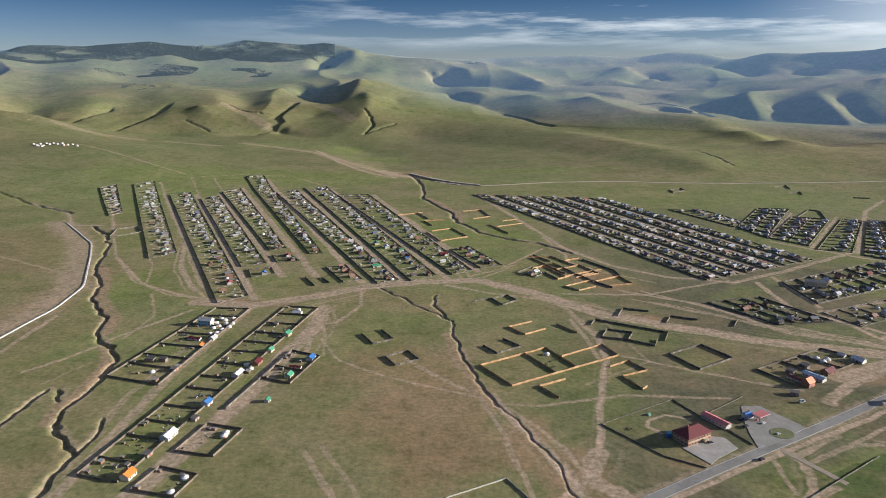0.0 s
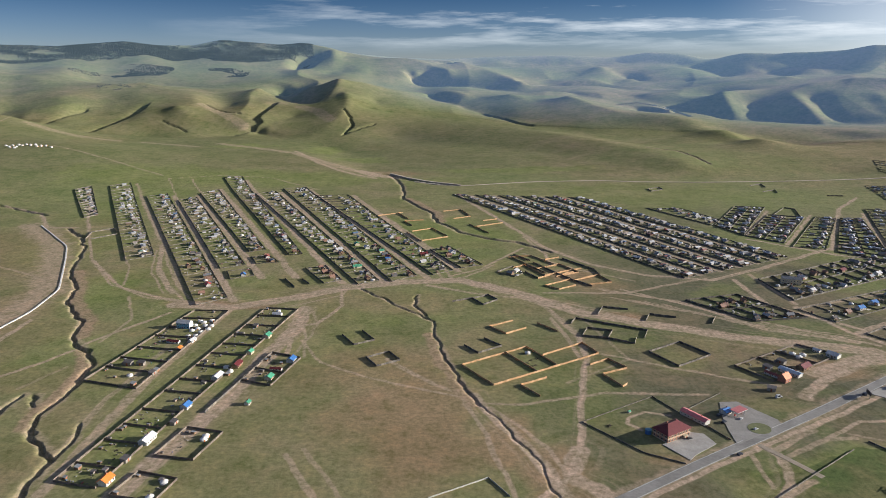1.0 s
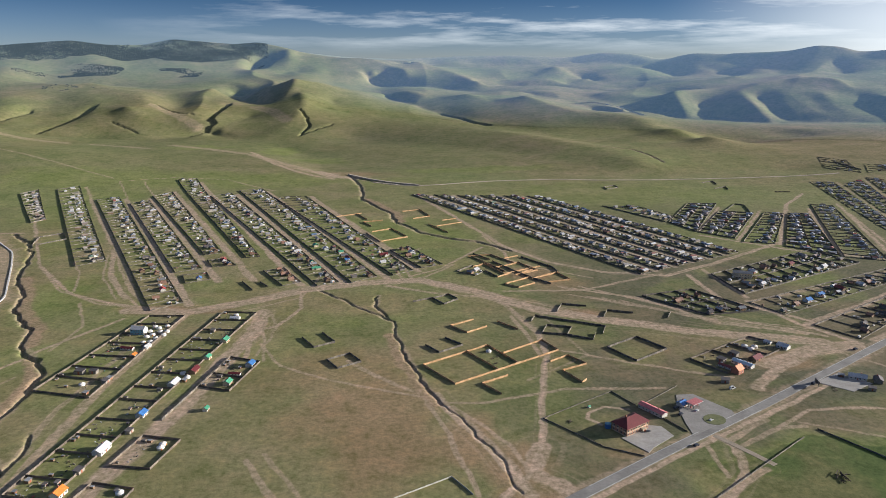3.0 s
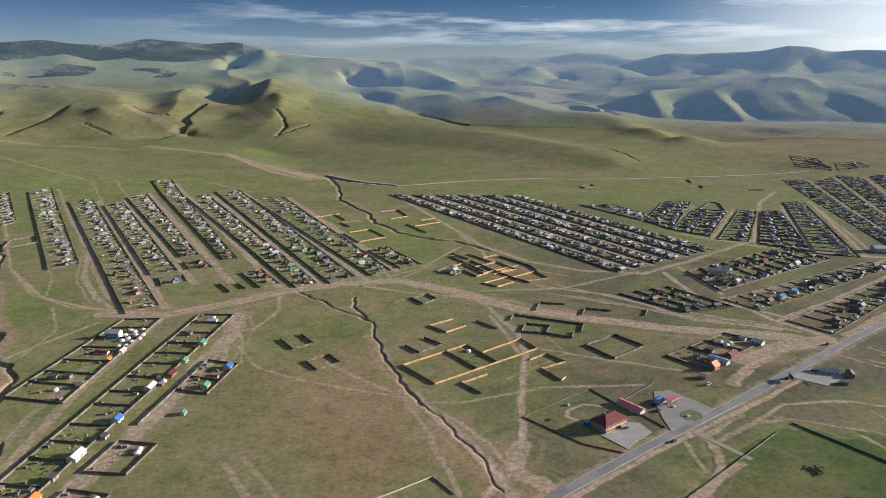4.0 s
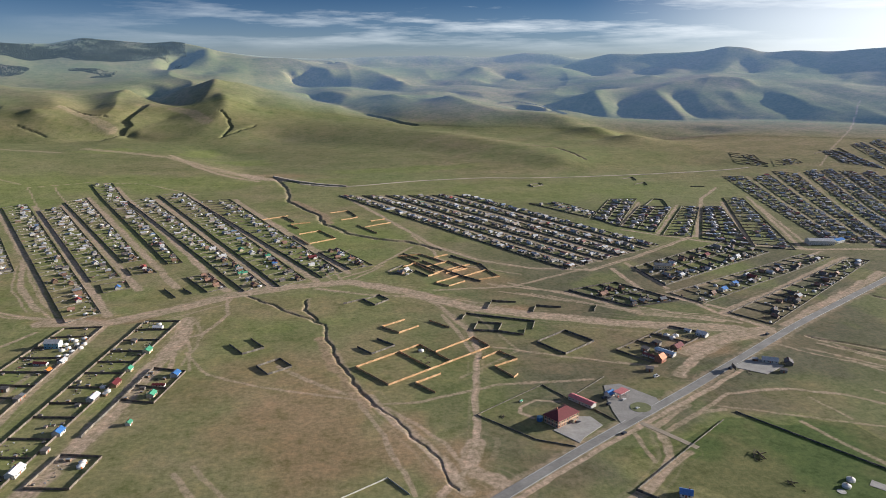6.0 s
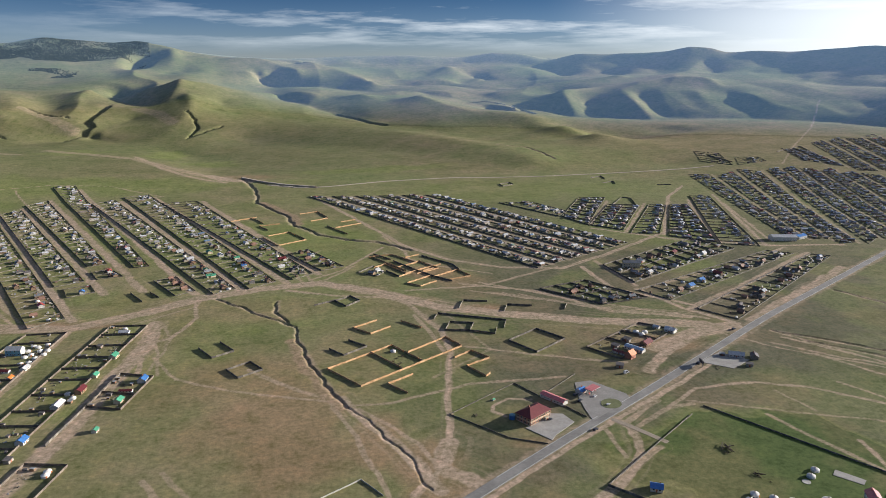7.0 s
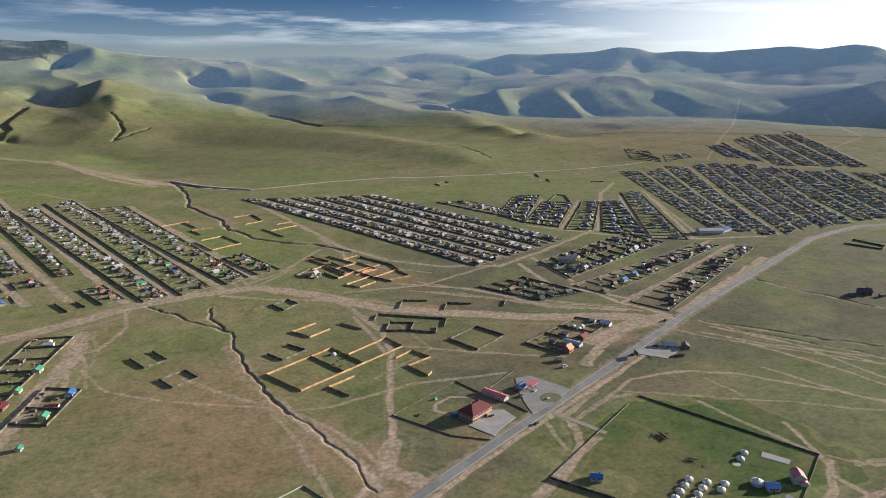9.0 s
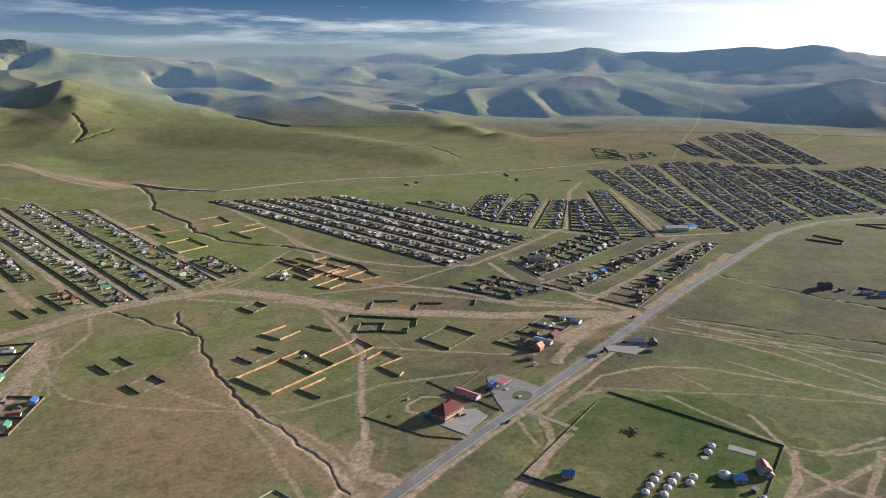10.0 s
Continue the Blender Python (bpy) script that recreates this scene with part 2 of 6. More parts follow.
def relief():
    """Heights of the hills on a grid of bearings and distances: the surface hangs between crests, valleys and the level plain."""
    step = radians(RELIEF_STEP)
    n_a, n_r = 560, 336
    fixed, weight = np.zeros((n_r, n_a)), np.zeros((n_r, n_a))
    for points in CRESTS:
        for p, q in zip(points, points[1:]):
            u = np.linspace(0, 1, 60)[:, None]
            x, y, z = (np.array(p) * (1 - u) + np.array(q) * u).T
            j = np.round((np.degrees(np.arctan2(x, y)) - RELIEF_A) / RELIEF_STEP).astype(int)
            i = np.round(np.log(np.hypot(x, y) / RELIEF_R) / step).astype(int)
            ok = (i >= 0) & (i < n_r) & (j >= 0) & (j < n_a)
            np.add.at(fixed, (i[ok], j[ok]), z[ok])
            np.add.at(weight, (i[ok], j[ok]), 1)
    weight[0], fixed[0] = 1, 0
    z = None
    for level in (16, 8, 4, 2, 1):
        ci, cj = n_r // level, n_a // level
        w = weight[:ci * level, :cj * level].reshape(ci, level, cj, level).sum((1, 3))
        f = fixed[:ci * level, :cj * level].reshape(ci, level, cj, level).sum((1, 3)) / np.maximum(w, 1)
        if z is None:
            z = np.full((ci, cj), 120.0)
        else:
            z = np.repeat(np.repeat(z, 2, 0), 2, 1)
            z = np.pad(z, ((0, max(0, ci - z.shape[0])), (0, max(0, cj - z.shape[1]))), mode="edge")[:ci, :cj]
        for _ in range(220 if level > 1 else 120):
            p = np.pad(z, 1, mode="edge")
            z = np.where(w > 0, f, (p[:-2, 1:-1] + p[2:, 1:-1] + p[1:-1, :-2] + p[1:-1, 2:]) / 4)
    z = eased(z, 2)
    bearing, way = RELIEF_A + RELIEF_STEP * np.arange(n_a)[None, :], RELIEF_R * np.exp(step * np.arange(n_r))[:, None]
    # crests stand out and hollows sink in the eastern and farthest ranges; the near rises are worn round
    cut = 0.45 - 0.25 * smooth(3800, 4100, way) * smooth(4, 0, bearing) + 0.45 * smooth(8, 20, bearing) + 0.9 * smooth(3900, 4200, way) * smooth(9, 12, bearing) * smooth(32, 26, bearing)
    sharp = z + cut * (z - eased(z, 160))
    near = smooth(3200, 2900, way) * smooth(-7, -3, bearing)
    west = smooth(2900, 2600, way) * smooth(-3, -7, bearing)
    return sharp + (eased(z, 40) - sharp) * near + (eased(z, 16) - sharp) * west


def hills(x, y):
    """The uplands round the valley."""
    if not RELIEF:
        RELIEF.append(relief())
    z, step = RELIEF[0], radians(RELIEF_STEP)
    r, a = np.hypot(x, y), np.degrees(np.arctan2(x, y))
    i = np.clip(np.log(np.maximum(r, 1) / RELIEF_R) / step, 0, z.shape[0] - 1.001)
    j = np.clip((a - RELIEF_A) / RELIEF_STEP, 0, z.shape[1] - 1.001)
    i0, j0 = i.astype(int), j.astype(int)
    u, v = i - i0, j - j0
    h = (z[i0, j0] * (1 - v) + z[i0, j0 + 1] * v) * (1 - u) + (z[i0 + 1, j0] * (1 - v) + z[i0 + 1, j0 + 1] * v) * u
    h = np.where(r < RELIEF_R, 0, h) * smooth(-140, -80, a) * smooth(150, 100, a)
    # spurs and hollows running down the slopes
    wx, wy = np.radians(a) * 3300 + 120 * (fbm(x, y, 500, 25, 2) - 0.5), 0.42 * r
    spurs = 1 - np.abs(fbm(wx, wy, 340, 21, 2) - 0.5) * 4
    height = np.interp(a, [-44, -2, 6, 60], [22, 18, 6, 6]) * (1 + 0.7 * smooth(3500, 3900, r)) * smooth(2800, 3050, r) * smooth(4740, 4400, r) * smooth(30, 90, h)
    h = h + height * (spurs - 0.45)
    return h + smooth(25, 110, h) * (5 * np.abs(fbm(x, y, 420, 21, 3) - 0.5) * 2 - 1)


def dry_crests(x, y):
    """How much thin dry grass shows: on spurs and shoulders of the hills."""
    return smooth(0.45, 0.75, fbm(x, y, 260, 95, 4)) * smooth(1900, 2500, np.hypot(x, y))


def land(x, y):
    x, y = np.atleast_1d(np.asarray(x, float)), np.atleast_1d(np.asarray(y, float))
    z = hills(x, y) + (fbm(x, y, 60, 31, 3) - 0.5) * 0.6
    gx, gy = x + (fbm(x, y, 24, 41, 3) - 0.5) * 13, y + (fbm(x, y, 24, 43, 3) - 0.5) * 13
    uneven = 0.08 + 0.45 * fbm(x, y, 22, 45, 3) ** 1.3
    for points, width, depth in GULLIES:
        # a steep eastern bank and a gentle, worn western one
        k, side, _ = course(gx, gy, points, width * 5)
        east = side * (1 if points[0][1] > points[-1][1] else -1) > 0
        steep, gentle = (0.5, 2.2) if width >= 10 else (uneven[k], 0.35 + 1.2 * uneven[k])
        z[k] -= depth * np.exp(-np.abs(side / (width * np.where(east, steep, gentle))) ** np.where(east, 5, 1.6))
    return z


# hills, tracks and gullies of the plan
# low grassy rise before the hills
crest([(-1632, 2397, 145), (-1525, 2408, 130), (-1415, 2416, 114), (-1281, 2377, 82), (-1148, 2333, 56), (-1019, 2338, 38), (-886, 2338, 31), (-745, 2282, 26)])
crest([(-1364, 1975, 55), (-1204, 2034, 55), (-1089, 2071, 61), (-929, 2049, 47), (-736, 2020, 28), (-543, 1977, 18)])
crest([(-689, 2382, 24), (-528, 2269, 21), (-397, 2164, 19), (-288, 2010, 13), (-193, 1890, 6)])
# valley of the stream
crest([(-1590, 2719, 108), (-1382, 2606, 76), (-1231, 2548, 50), (-1020, 2586, 29), (-839, 2545, 23), (-742, 2648, 26), (-650, 2713, 26), (-515, 2589, 19), (-359, 2383, 8), (-258, 2185, -1), (-149, 1924, -4)])
# long spur in the middle
crest([(-229, 3011, 92), (-58, 2979, 75), (130, 2857, 58), (261, 2768, 52), (359, 2656, 44), (457, 2600, 45), (609, 2363, 40), (691, 2131, 32), (733, 1872, 30)])
crest([(-375, 2492, 4), (-257, 2336, -5), (-108, 2047, -4), (26, 1960, -4)])
crest([(25, 1929, 0), (177, 1845, 0), (395, 1796, 0), (692, 1796, 0), (950, 1805, 0), (1171, 1805, 0)])
crest([(-140, 2676, 12), (74, 2509, 8), (262, 2355, 8), (412, 2222, 9), (523, 2013, 13)])
crest([(1041, 2324, 0), (1340, 2458, 0), (1577, 2458, 0)])
crest([(968, 2606, 34), (1179, 2606, 38), (1391, 2567, 46), (1602, 2513, 55)])
# green hollow behind the spur
crest([(-73, 3799, 156), (47, 3640, 127), (206, 3354, 86), (342, 3111, 61), (437, 2897, 44), (588, 2615, 29), (683, 2415, 24), (770, 2262, 22)])
# line of low knolls
crest([(-384, 3338, 216), (-288, 3468, 202), (-183, 3575, 180), (-12, 3660, 164), (162, 3616, 151), (272, 3520, 124), (435, 3473, 143), (540, 3337, 116), (690, 3288, 137), (766, 3107, 111), (851, 2877, 91), (964, 2799, 99), (1073, 2565, 83), (1121, 2235, 69)])
# wide floor behind the knolls
crest([(-82, 4299, 184), (154, 4177, 167), (375, 4033, 155), (548, 3882, 145), (765, 3722, 138), (886, 3489, 123), (1066, 3176, 99), (1229, 2944, 77)])
crest([(707, 4089, 172), (1017, 4023, 171), (1249, 3747, 158)])
# middle hill with a steep shaded face
crest([(-383, 3328, 221), (-503, 3413, 182), (-616, 3506, 152), (-705, 3571, 136)])
crest([(-709, 3448, 127), (-638, 3360, 121), (-543, 3225, 119), (-465, 3136, 121)])
crest([(-383, 3328, 218), (-406, 3204, 171), (-444, 3098, 131)])
crest([(-340, 3162, 165), (-311, 2994, 124), (-330, 2831, 87), (-383, 2713, 52), (-483, 2646, 26)])
crest([(-216, 3193, 126), (-177, 2955, 91), (-212, 2782, 62), (-284, 2605, 30)])
crest([(-277, 2756, 55), (-297, 2623, 30)])
crest([(-643, 3084, 117), (-667, 2822, 81), (-639, 2757, 66), (-682, 2654, 40)])
crest([(-528, 2913, 82), (-577, 2801, 67), (-602, 2704, 46)])
# western hill and its eastern spur
crest([(-1596, 3092, 179), (-1491, 3189, 191), (-1402, 3283, 204), (-1321, 3370, 218), (-1225, 3300, 193), (-1111, 3192, 166), (-922, 2981, 120), (-760, 2809, 78), (-669, 2688, 46)])
crest([(-1007, 2879, 118), (-898, 2779, 80), (-812, 2669, 41)])
crest([(-1145, 2935, 122), (-1155, 2866, 101), (-1183, 2735, 79), (-1209, 2592, 54)])
crest([(-1296, 2991, 148), (-1260, 2843, 109), (-1283, 2712, 80)])
crest([(-1080, 2884, 107), (-1008, 2740, 72), (-996, 2638, 44)])
crest([(-1514, 2899, 140), (-1509, 3013, 165), (-1464, 3102, 177)])
crest([(-1474, 2840, 130), (-1445, 2877, 137), (-1405, 2931, 143)])
crest([(-1364, 2872, 117), (-1388, 2750, 95), (-1404, 2606, 74)])
crest([(-2182, 3233, 200), (-2069, 3306, 221), (-2009, 3366, 241), (-1953, 3411, 251), (-1843, 3380, 238), (-1684, 3272, 204)])
crest([(-1809, 2796, 141), (-1780, 2897, 149), (-1770, 2985, 167), (-1746, 3033, 174)])
crest([(-1717, 2677, 109), (-1663, 2722, 103), (-1647, 2802, 118)])
crest([(-1950, 3026, 182), (-1877, 3025, 174), (-1863, 3127, 190)])
crest([(-1692, 3064, 180), (-1568, 2847, 131), (-1515, 2681, 102)])
crest([(-766, 3364, 171), (-803, 3180, 139), (-849, 3065, 120)])
# shelf under the back ridge
crest([(-2462, 3586, 280), (-2298, 3693, 294), (-2067, 3805, 286), (-1801, 3882, 280), (-1498, 3892, 262), (-1176, 3844, 236), (-920, 3790, 216), (-649, 3622, 188)])
crest([(-2262, 3359, 228), (-2070, 3597, 269), (-1648, 3535, 220), (-1313, 3619, 205), (-1021, 3504, 180), (-852, 3498, 172)])
# back ridge
crest([(-2754, 3858, 368), (-2610, 3957, 350), (-2498, 4028, 345), (-2442, 4074, 376), (-2373, 4127, 393), (-2260, 4189, 392), (-2130, 4257, 387), (-1991, 4324, 405), (-1801, 4406, 421), (-1636, 4470, 399), (-1445, 4535, 401), (-1281, 4595, 437), (-1042, 4655, 422), (-937, 4677, 412), (-774, 4697, 423), (-583, 4644, 390), (-459, 4678, 355), (-313, 4710, 338)])
crest([(-568, 4585, 385), (-549, 4446, 328), (-541, 4306, 273), (-538, 4165, 225)])
crest([(-698, 4547, 339), (-737, 4439, 273), (-745, 4286, 227)])
crest([(-433, 4399, 290), (-346, 4266, 267), (-264, 4091, 223)])
crest([(-487, 4594, 350), (-476, 4414, 300), (-476, 4213, 241)])
crest([(-983, 4371, 327), (-889, 4238, 280), (-813, 4100, 242)])
crest([(-1020, 4229, 293), (-922, 4077, 252)])
crest([(-806, 4549, 360), (-840, 4339, 300)])
crest([(-280, 4471, 311), (-193, 4516, 328), (-43, 4520, 325), (56, 4420, 297), (157, 4277, 257)])
crest([(-271, 4321, 273), (-149, 4257, 260), (-31, 4300, 270)])
crest([(60, 4700, 312), (206, 4635, 315), (339, 4437, 273), (459, 4235, 234), (581, 4018, 193)])
crest([(-319, 4789, 342), (-91, 4799, 324), (177, 4847, 321)])
# distance
crest([(-339, 4878, 351), (-149, 4888, 332), (49, 4890, 325), (325, 4879, 330), (575, 4856, 341), (792, 4825, 342), (975, 4792, 332), (1270, 4722, 325), (1491, 4657, 340), (1674, 4595, 336), (1851, 4515, 321)])
crest([(139, 4618, 273), (443, 4659, 280), (797, 4652, 284), (1091, 4633, 294), (1388, 4585, 302), (1672, 4478, 298)])
crest([(316, 4780, 297), (493, 4785, 312), (666, 4743, 298), (960, 4723, 316), (1178, 4674, 309)])
crest([(712, 4190, 190), (939, 4299, 223), (1120, 4420, 270), (1212, 4313, 235), (1291, 4154, 203)])
crest([(825, 4088, 182), (984, 4124, 199), (1087, 4057, 186)])
crest([(1120, 4420, 270), (1113, 4257, 226), (1108, 4134, 198)])
crest([(1094, 4086, 186), (1352, 4229, 236), (1530, 4306, 266), (1718, 4289, 269), (1778, 4058, 232)])
crest([(1297, 4058, 198), (1446, 4071, 213), (1517, 3970, 201)])
crest([(1543, 4291, 262), (1548, 4097, 223)])
crest([(566, 4081, 181), (806, 4000, 171), (1058, 3951, 173), (1303, 3866, 173), (1517, 3701, 162)])
crest([(569, 3707, 147), (856, 3661, 144), (1074, 3561, 136), (1123, 3336, 110)])
# foot of the eastern hills
crest([(995, 3209, 92), (1103, 3110, 69), (1171, 3064, 60), (1480, 2916, 59), (1626, 2803, 57), (1923, 2657, 66), (2047, 2499, 66), (2164, 2384, 68), (2259, 2166, 64), (2356, 1906, 63), (2341, 1694, 54), (2334, 1546, 50)])
crest([(677, 2552, 28), (1055, 2572, 31), (1392, 2487, 36), (1674, 2307, 41), (1885, 2070, 45), (1999, 1786, 46), (2044, 1474, 49)])
crest([(1208, 3178, 70), (1296, 3219, 110), (1401, 3251, 148), (1381, 3107, 103), (1370, 2991, 64)])
crest([(1207, 3120, 60), (1280, 3085, 58), (1310, 3018, 59)])
crest([(1401, 3251, 148), (1519, 3319, 161), (1641, 3372, 173)])
crest([(1490, 3134, 97), (1589, 3186, 137), (1709, 3214, 165), (1669, 3019, 120), (1654, 2879, 83), (1643, 2792, 60)])
crest([(1448, 3043, 75), (1484, 2981, 60), (1557, 2893, 58)])
crest([(1709, 3214, 165), (1842, 3278, 197), (1957, 3293, 210), (2119, 3250, 221)])
crest([(1957, 3293, 210), (1866, 3125, 163), (1789, 2927, 104), (1765, 2776, 65)])
crest([(1766, 3137, 142), (1732, 3018, 114), (1734, 2913, 84), (1729, 2811, 64)])
crest([(2119, 3250, 221), (2175, 3201, 219), (2180, 3088, 189), (2133, 2949, 146), (2056, 2758, 99), (2006, 2595, 68)])
crest([(2014, 3032, 164), (1972, 2867, 116), (1924, 2694, 74)])
crest([(1923, 3044, 151), (1896, 2847, 98)])
crest([(2192, 3104, 189), (2341, 3056, 188), (2345, 2836, 158), (2315, 2598, 122), (2304, 2404, 95)])
crest([(2182, 2888, 153), (2189, 2680, 116), (2202, 2538, 97)])
crest([(2484, 3198, 217), (2504, 2990, 194), (2501, 2658, 156), (2431, 2406, 117)])
crest([(2307, 2246, 85), (2508, 2295, 142), (2646, 2306, 176), (2799, 2295, 207), (2900, 2265, 219), (2742, 2094, 172), (2579, 1944, 125), (2442, 1810, 86)])
crest([(2323, 2172, 82), (2391, 2066, 83), (2420, 1937, 82), (2419, 1841, 76)])
crest([(2900, 2265, 219), (2900, 2133, 200), (2983, 2016, 206)])
crest([(2625, 1917, 126), (2466, 1777, 86), (2419, 1688, 73)])
crest([(1140, 3572, 147), (1346, 3607, 161), (1498, 3655, 188), (1693, 3624, 206), (1899, 3611, 233)])
crest([(1293, 3467, 139), (1458, 3477, 149), (1540, 3364, 142)])
crest([(1623, 3960, 217), (1872, 3849, 231), (2120, 3741, 247), (2320, 3561, 248), (2539, 3321, 237), (2668, 3007, 198), (2798, 2746, 186), (2939, 2534, 200), (3101, 2282, 199)])
# high far range
crest([(1890, 4412, 324), (1990, 4357, 335), (2156, 4266, 338), (2316, 4170, 349), (2470, 4069, 362), (2571, 3994, 380), (2676, 3924, 375), (2745, 3865, 354), (2865, 3763, 360), (3020, 3628, 355), (3156, 3483, 367), (3310, 3323, 379), (3410, 3205, 367), (3521, 3068, 381), (3589, 2973, 367), (3618, 2921, 345), (3652, 2878, 351), (3696, 2805, 326), (3795, 2652, 333), (3898, 2480, 320)])
crest([(1937, 4150, 280), (1977, 3987, 256), (2030, 3859, 240)])
crest([(2158, 4107, 301), (2193, 3872, 273), (2212, 3734, 254)])
crest([(2555, 3968, 372), (2427, 3860, 314), (2286, 3759, 267)])
crest([(2539, 3776, 300), (2459, 3564, 248)])
crest([(2847, 3739, 353), (2780, 3590, 300), (2611, 3417, 248)])
crest([(2851, 3416, 280), (2697, 3154, 219)])
crest([(3213, 3403, 366), (3072, 3289, 299), (2829, 3104, 229)])
crest([(3147, 3104, 280), (2943, 2855, 217)])
crest([(3506, 3054, 375), (3302, 2938, 298), (3048, 2772, 232)])
crest([(3396, 2766, 289), (3160, 2533, 234)])
track([(460, 635), (348, 673), (261, 715), (183, 760), (126, 826), (50, 888), (-11, 885), (-100, 863), (-159, 822), (-229, 788), (-301, 798)], 27, 1)
track([(-229, 788), (-236, 741), (-255, 589), (-259, 485), (-262, 401)], 12, 0.5)
track([(-264, 682), (-276, 552), (-274, 453)], 7, 0.4)
track([(-142, 780), (-140, 715), (-154, 659), (-169, 563), (-191, 481), (-211, 404)], 22, 0.7)
track([(-245, 796), (-323, 822), (-396, 868), (-498, 1008), (-622, 1266), (-756, 1568)], 6, 0.7)
track([(-320, 844), (-371, 933), (-422, 1094), (-630, 1532)], 9, 0.6)
track([(-556, 1532), (-235, 811)], 13, 0.8)
track([(-503, 1532), (-221, 906)], 13, 0.8)
track([(-473, 1606), (-174, 906)], 13, 0.8)
track([(-439, 1713), (-109, 880)], 13, 0.8)
track([(-325, 1568), (-53, 885)], 13, 0.8)
track([(-266, 1606), (5, 901)], 13, 0.8)
track([(-158, 1532), (49, 933)], 13, 0.8)
track([(-682, 1646), (-435, 1133), (-313, 856)], 8, 0.45)
track([(-620, 1219), (-672, 1219), (-748, 1344), (-860, 1420)], 8, 0.8)
track([(-108, 868), (-99, 790), (-118, 732), (-142, 724), (-139, 645)], 5, 0.6)
track([(-129, 682), (-102, 624), (-66, 598), (-12, 569), (33, 547)], 3, 0.5)
track([(166, 682), (160, 624), (134, 531), (118, 460), (101, 424), (77, 398)], 8, 0.85)
track([(42, 536), (85, 533), (157, 552), (250, 547)], 4, 0.5)
track([(-36, 631), (8, 574), (33, 552)], 6, 0.6)
track([(146, 741), (154, 667), (154, 624)], 5, 0.5)
track([(132, 574), (203, 624), (181, 751)], 3, 0.3)
track([(179, 638), (249, 598), (322, 563)], 4, 0.5)
track([(-104, 460), (-73, 398)], 5, 0.45)
track([(-92, 468), (-54, 398)], 4, 0.35)
track([(-142, 1825), (-64, 1767), (22, 1679)], 5, 1)
track([(-410, 2239), (-299, 1982), (-222, 1867), (-123, 1768)], 16, 0.6)
track([(-1076, 2046), (-989, 2001), (-854, 1910), (-656, 1745)], 6, 0.5)
track([(78, 1532), (172, 1153), (194, 1058), (244, 962), (308, 906), (391, 880), (485, 933), (728, 1094)], 10, 0.75)
track([(156, 833), (255, 828), (341, 868), (387, 888)], 6, 0.6)
track([(36, 906), (86, 947), (158, 1058)], 5, 0.55)
track([(42, 880), (14, 1058), (-97, 1373)], 4, 0.5)
track([(154, 1024), (221, 933), (285, 880)], 4, 0.5)
track([(422, 880), (418, 780), (481, 698)], 9, 0.7)
track([(231, 844), (320, 790), (378, 698), (457, 659)], 8, 0.6)
track([(236, 811), (334, 741), (466, 674)], 3, 0.5)
track([(255, 802), (344, 732), (463, 668)], 3, 0.5)
track([(273, 794), (352, 724), (459, 662)], 3, 0.5)
track([(291, 786), (361, 715), (455, 656)], 3, 0.5)
track([(107, 1525), (385, 903)], 11, 0.55)
track([(159, 1517), (420, 921)], 11, 0.55)
track([(210, 1509), (456, 940)], 11, 0.55)
track([(261, 1501), (491, 958)], 11, 0.55)
track([(312, 1493), (526, 976)], 11, 0.55)
track([(544, 1105), (636, 1002), (775, 921), (892, 901)], 9, 0.7)
track([(554, 1132), (692, 1337)], 7, 0.7)
track([(592, 1066), (759, 1295)], 7, 0.7)
track([(645, 1031), (848, 1351), (954, 1465)], 9, 0.7)
track([(701, 954), (867, 1305)], 9, 0.75)
track([(766, 924), (958, 1348)], 8, 0.7)
track([(791, 941), (917, 1248)], 5, 0.6)
track([(445, 765), (631, 834), (787, 907)], 7, 0.6)
track([(472, 685), (568, 735), (797, 870)], 14, 0.7)
track([(517, 634), (787, 790)], 15, 0.75)
track([(448, 770), (465, 688), (496, 627)], 8, 0.7)
track([(455, 904), (454, 781)], 7, 0.7)
track([(371, 587), (434, 616), (486, 625)], 26, 0.9)
track([(333, 540), (383, 582), (456, 627)], 14, 0.7)
track([(2373, 2646), (1974, 2227), (1622, 1893), (1388, 1651)], 6, 0.6)
track([(2398, 2186), (2105, 1755), (1824, 1619), (1695, 1405)], 7, 0.6)
track([(1454, 1693), (1563, 1344)], 6, 0.5)
track([(258, 464), (264, 446), (255, 412), (231, 387), (187, 354)], 9, 0.75)
track([(272, 414), (235, 394), (190, 360)], 8, 0.6)
track([(245, 454), (239, 409)], 4, 0.5)
track([(337, 472), (312, 470), (262, 442)], 5, 0.4)
track([(312, 470), (354, 497), (417, 495), (459, 473), (511, 422), (565, 353)], 4, 0.6)
track([(517, 603), (567, 509), (591, 372)], 3, 0.55)
track([(517, 583), (582, 487), (638, 405)], 3, 0.55)
track([(494, 574), (539, 520), (664, 424)], 3, 0.55)
track([(491, 477), (525, 404), (570, 357)], 3, 0.55)
track([(517, 538), (558, 451), (581, 364)], 3, 0.55)
track([(428, 386), (415, 340), (402, 312), (407, 280), (431, 258)], 4, 0.6)
track([(415, 340), (441, 317), (503, 309)], 3, 0.5)
track([(499, 306), (419, 290), (361, 285)], 6, 0.6)
track([(414, 331), (388, 302), (359, 286)], 8, 0.6)
track([(476, 307), (416, 270)], 5, 0.5)
track([(696, 705), (728, 620), (776, 525)], 4, 0.5)
track([(865, 942), (1120, 1590)], 7, 0.4)
track([(896, 922), (1196, 1591)], 7, 0.4)
track([(926, 902), (1272, 1592)], 7, 0.4)
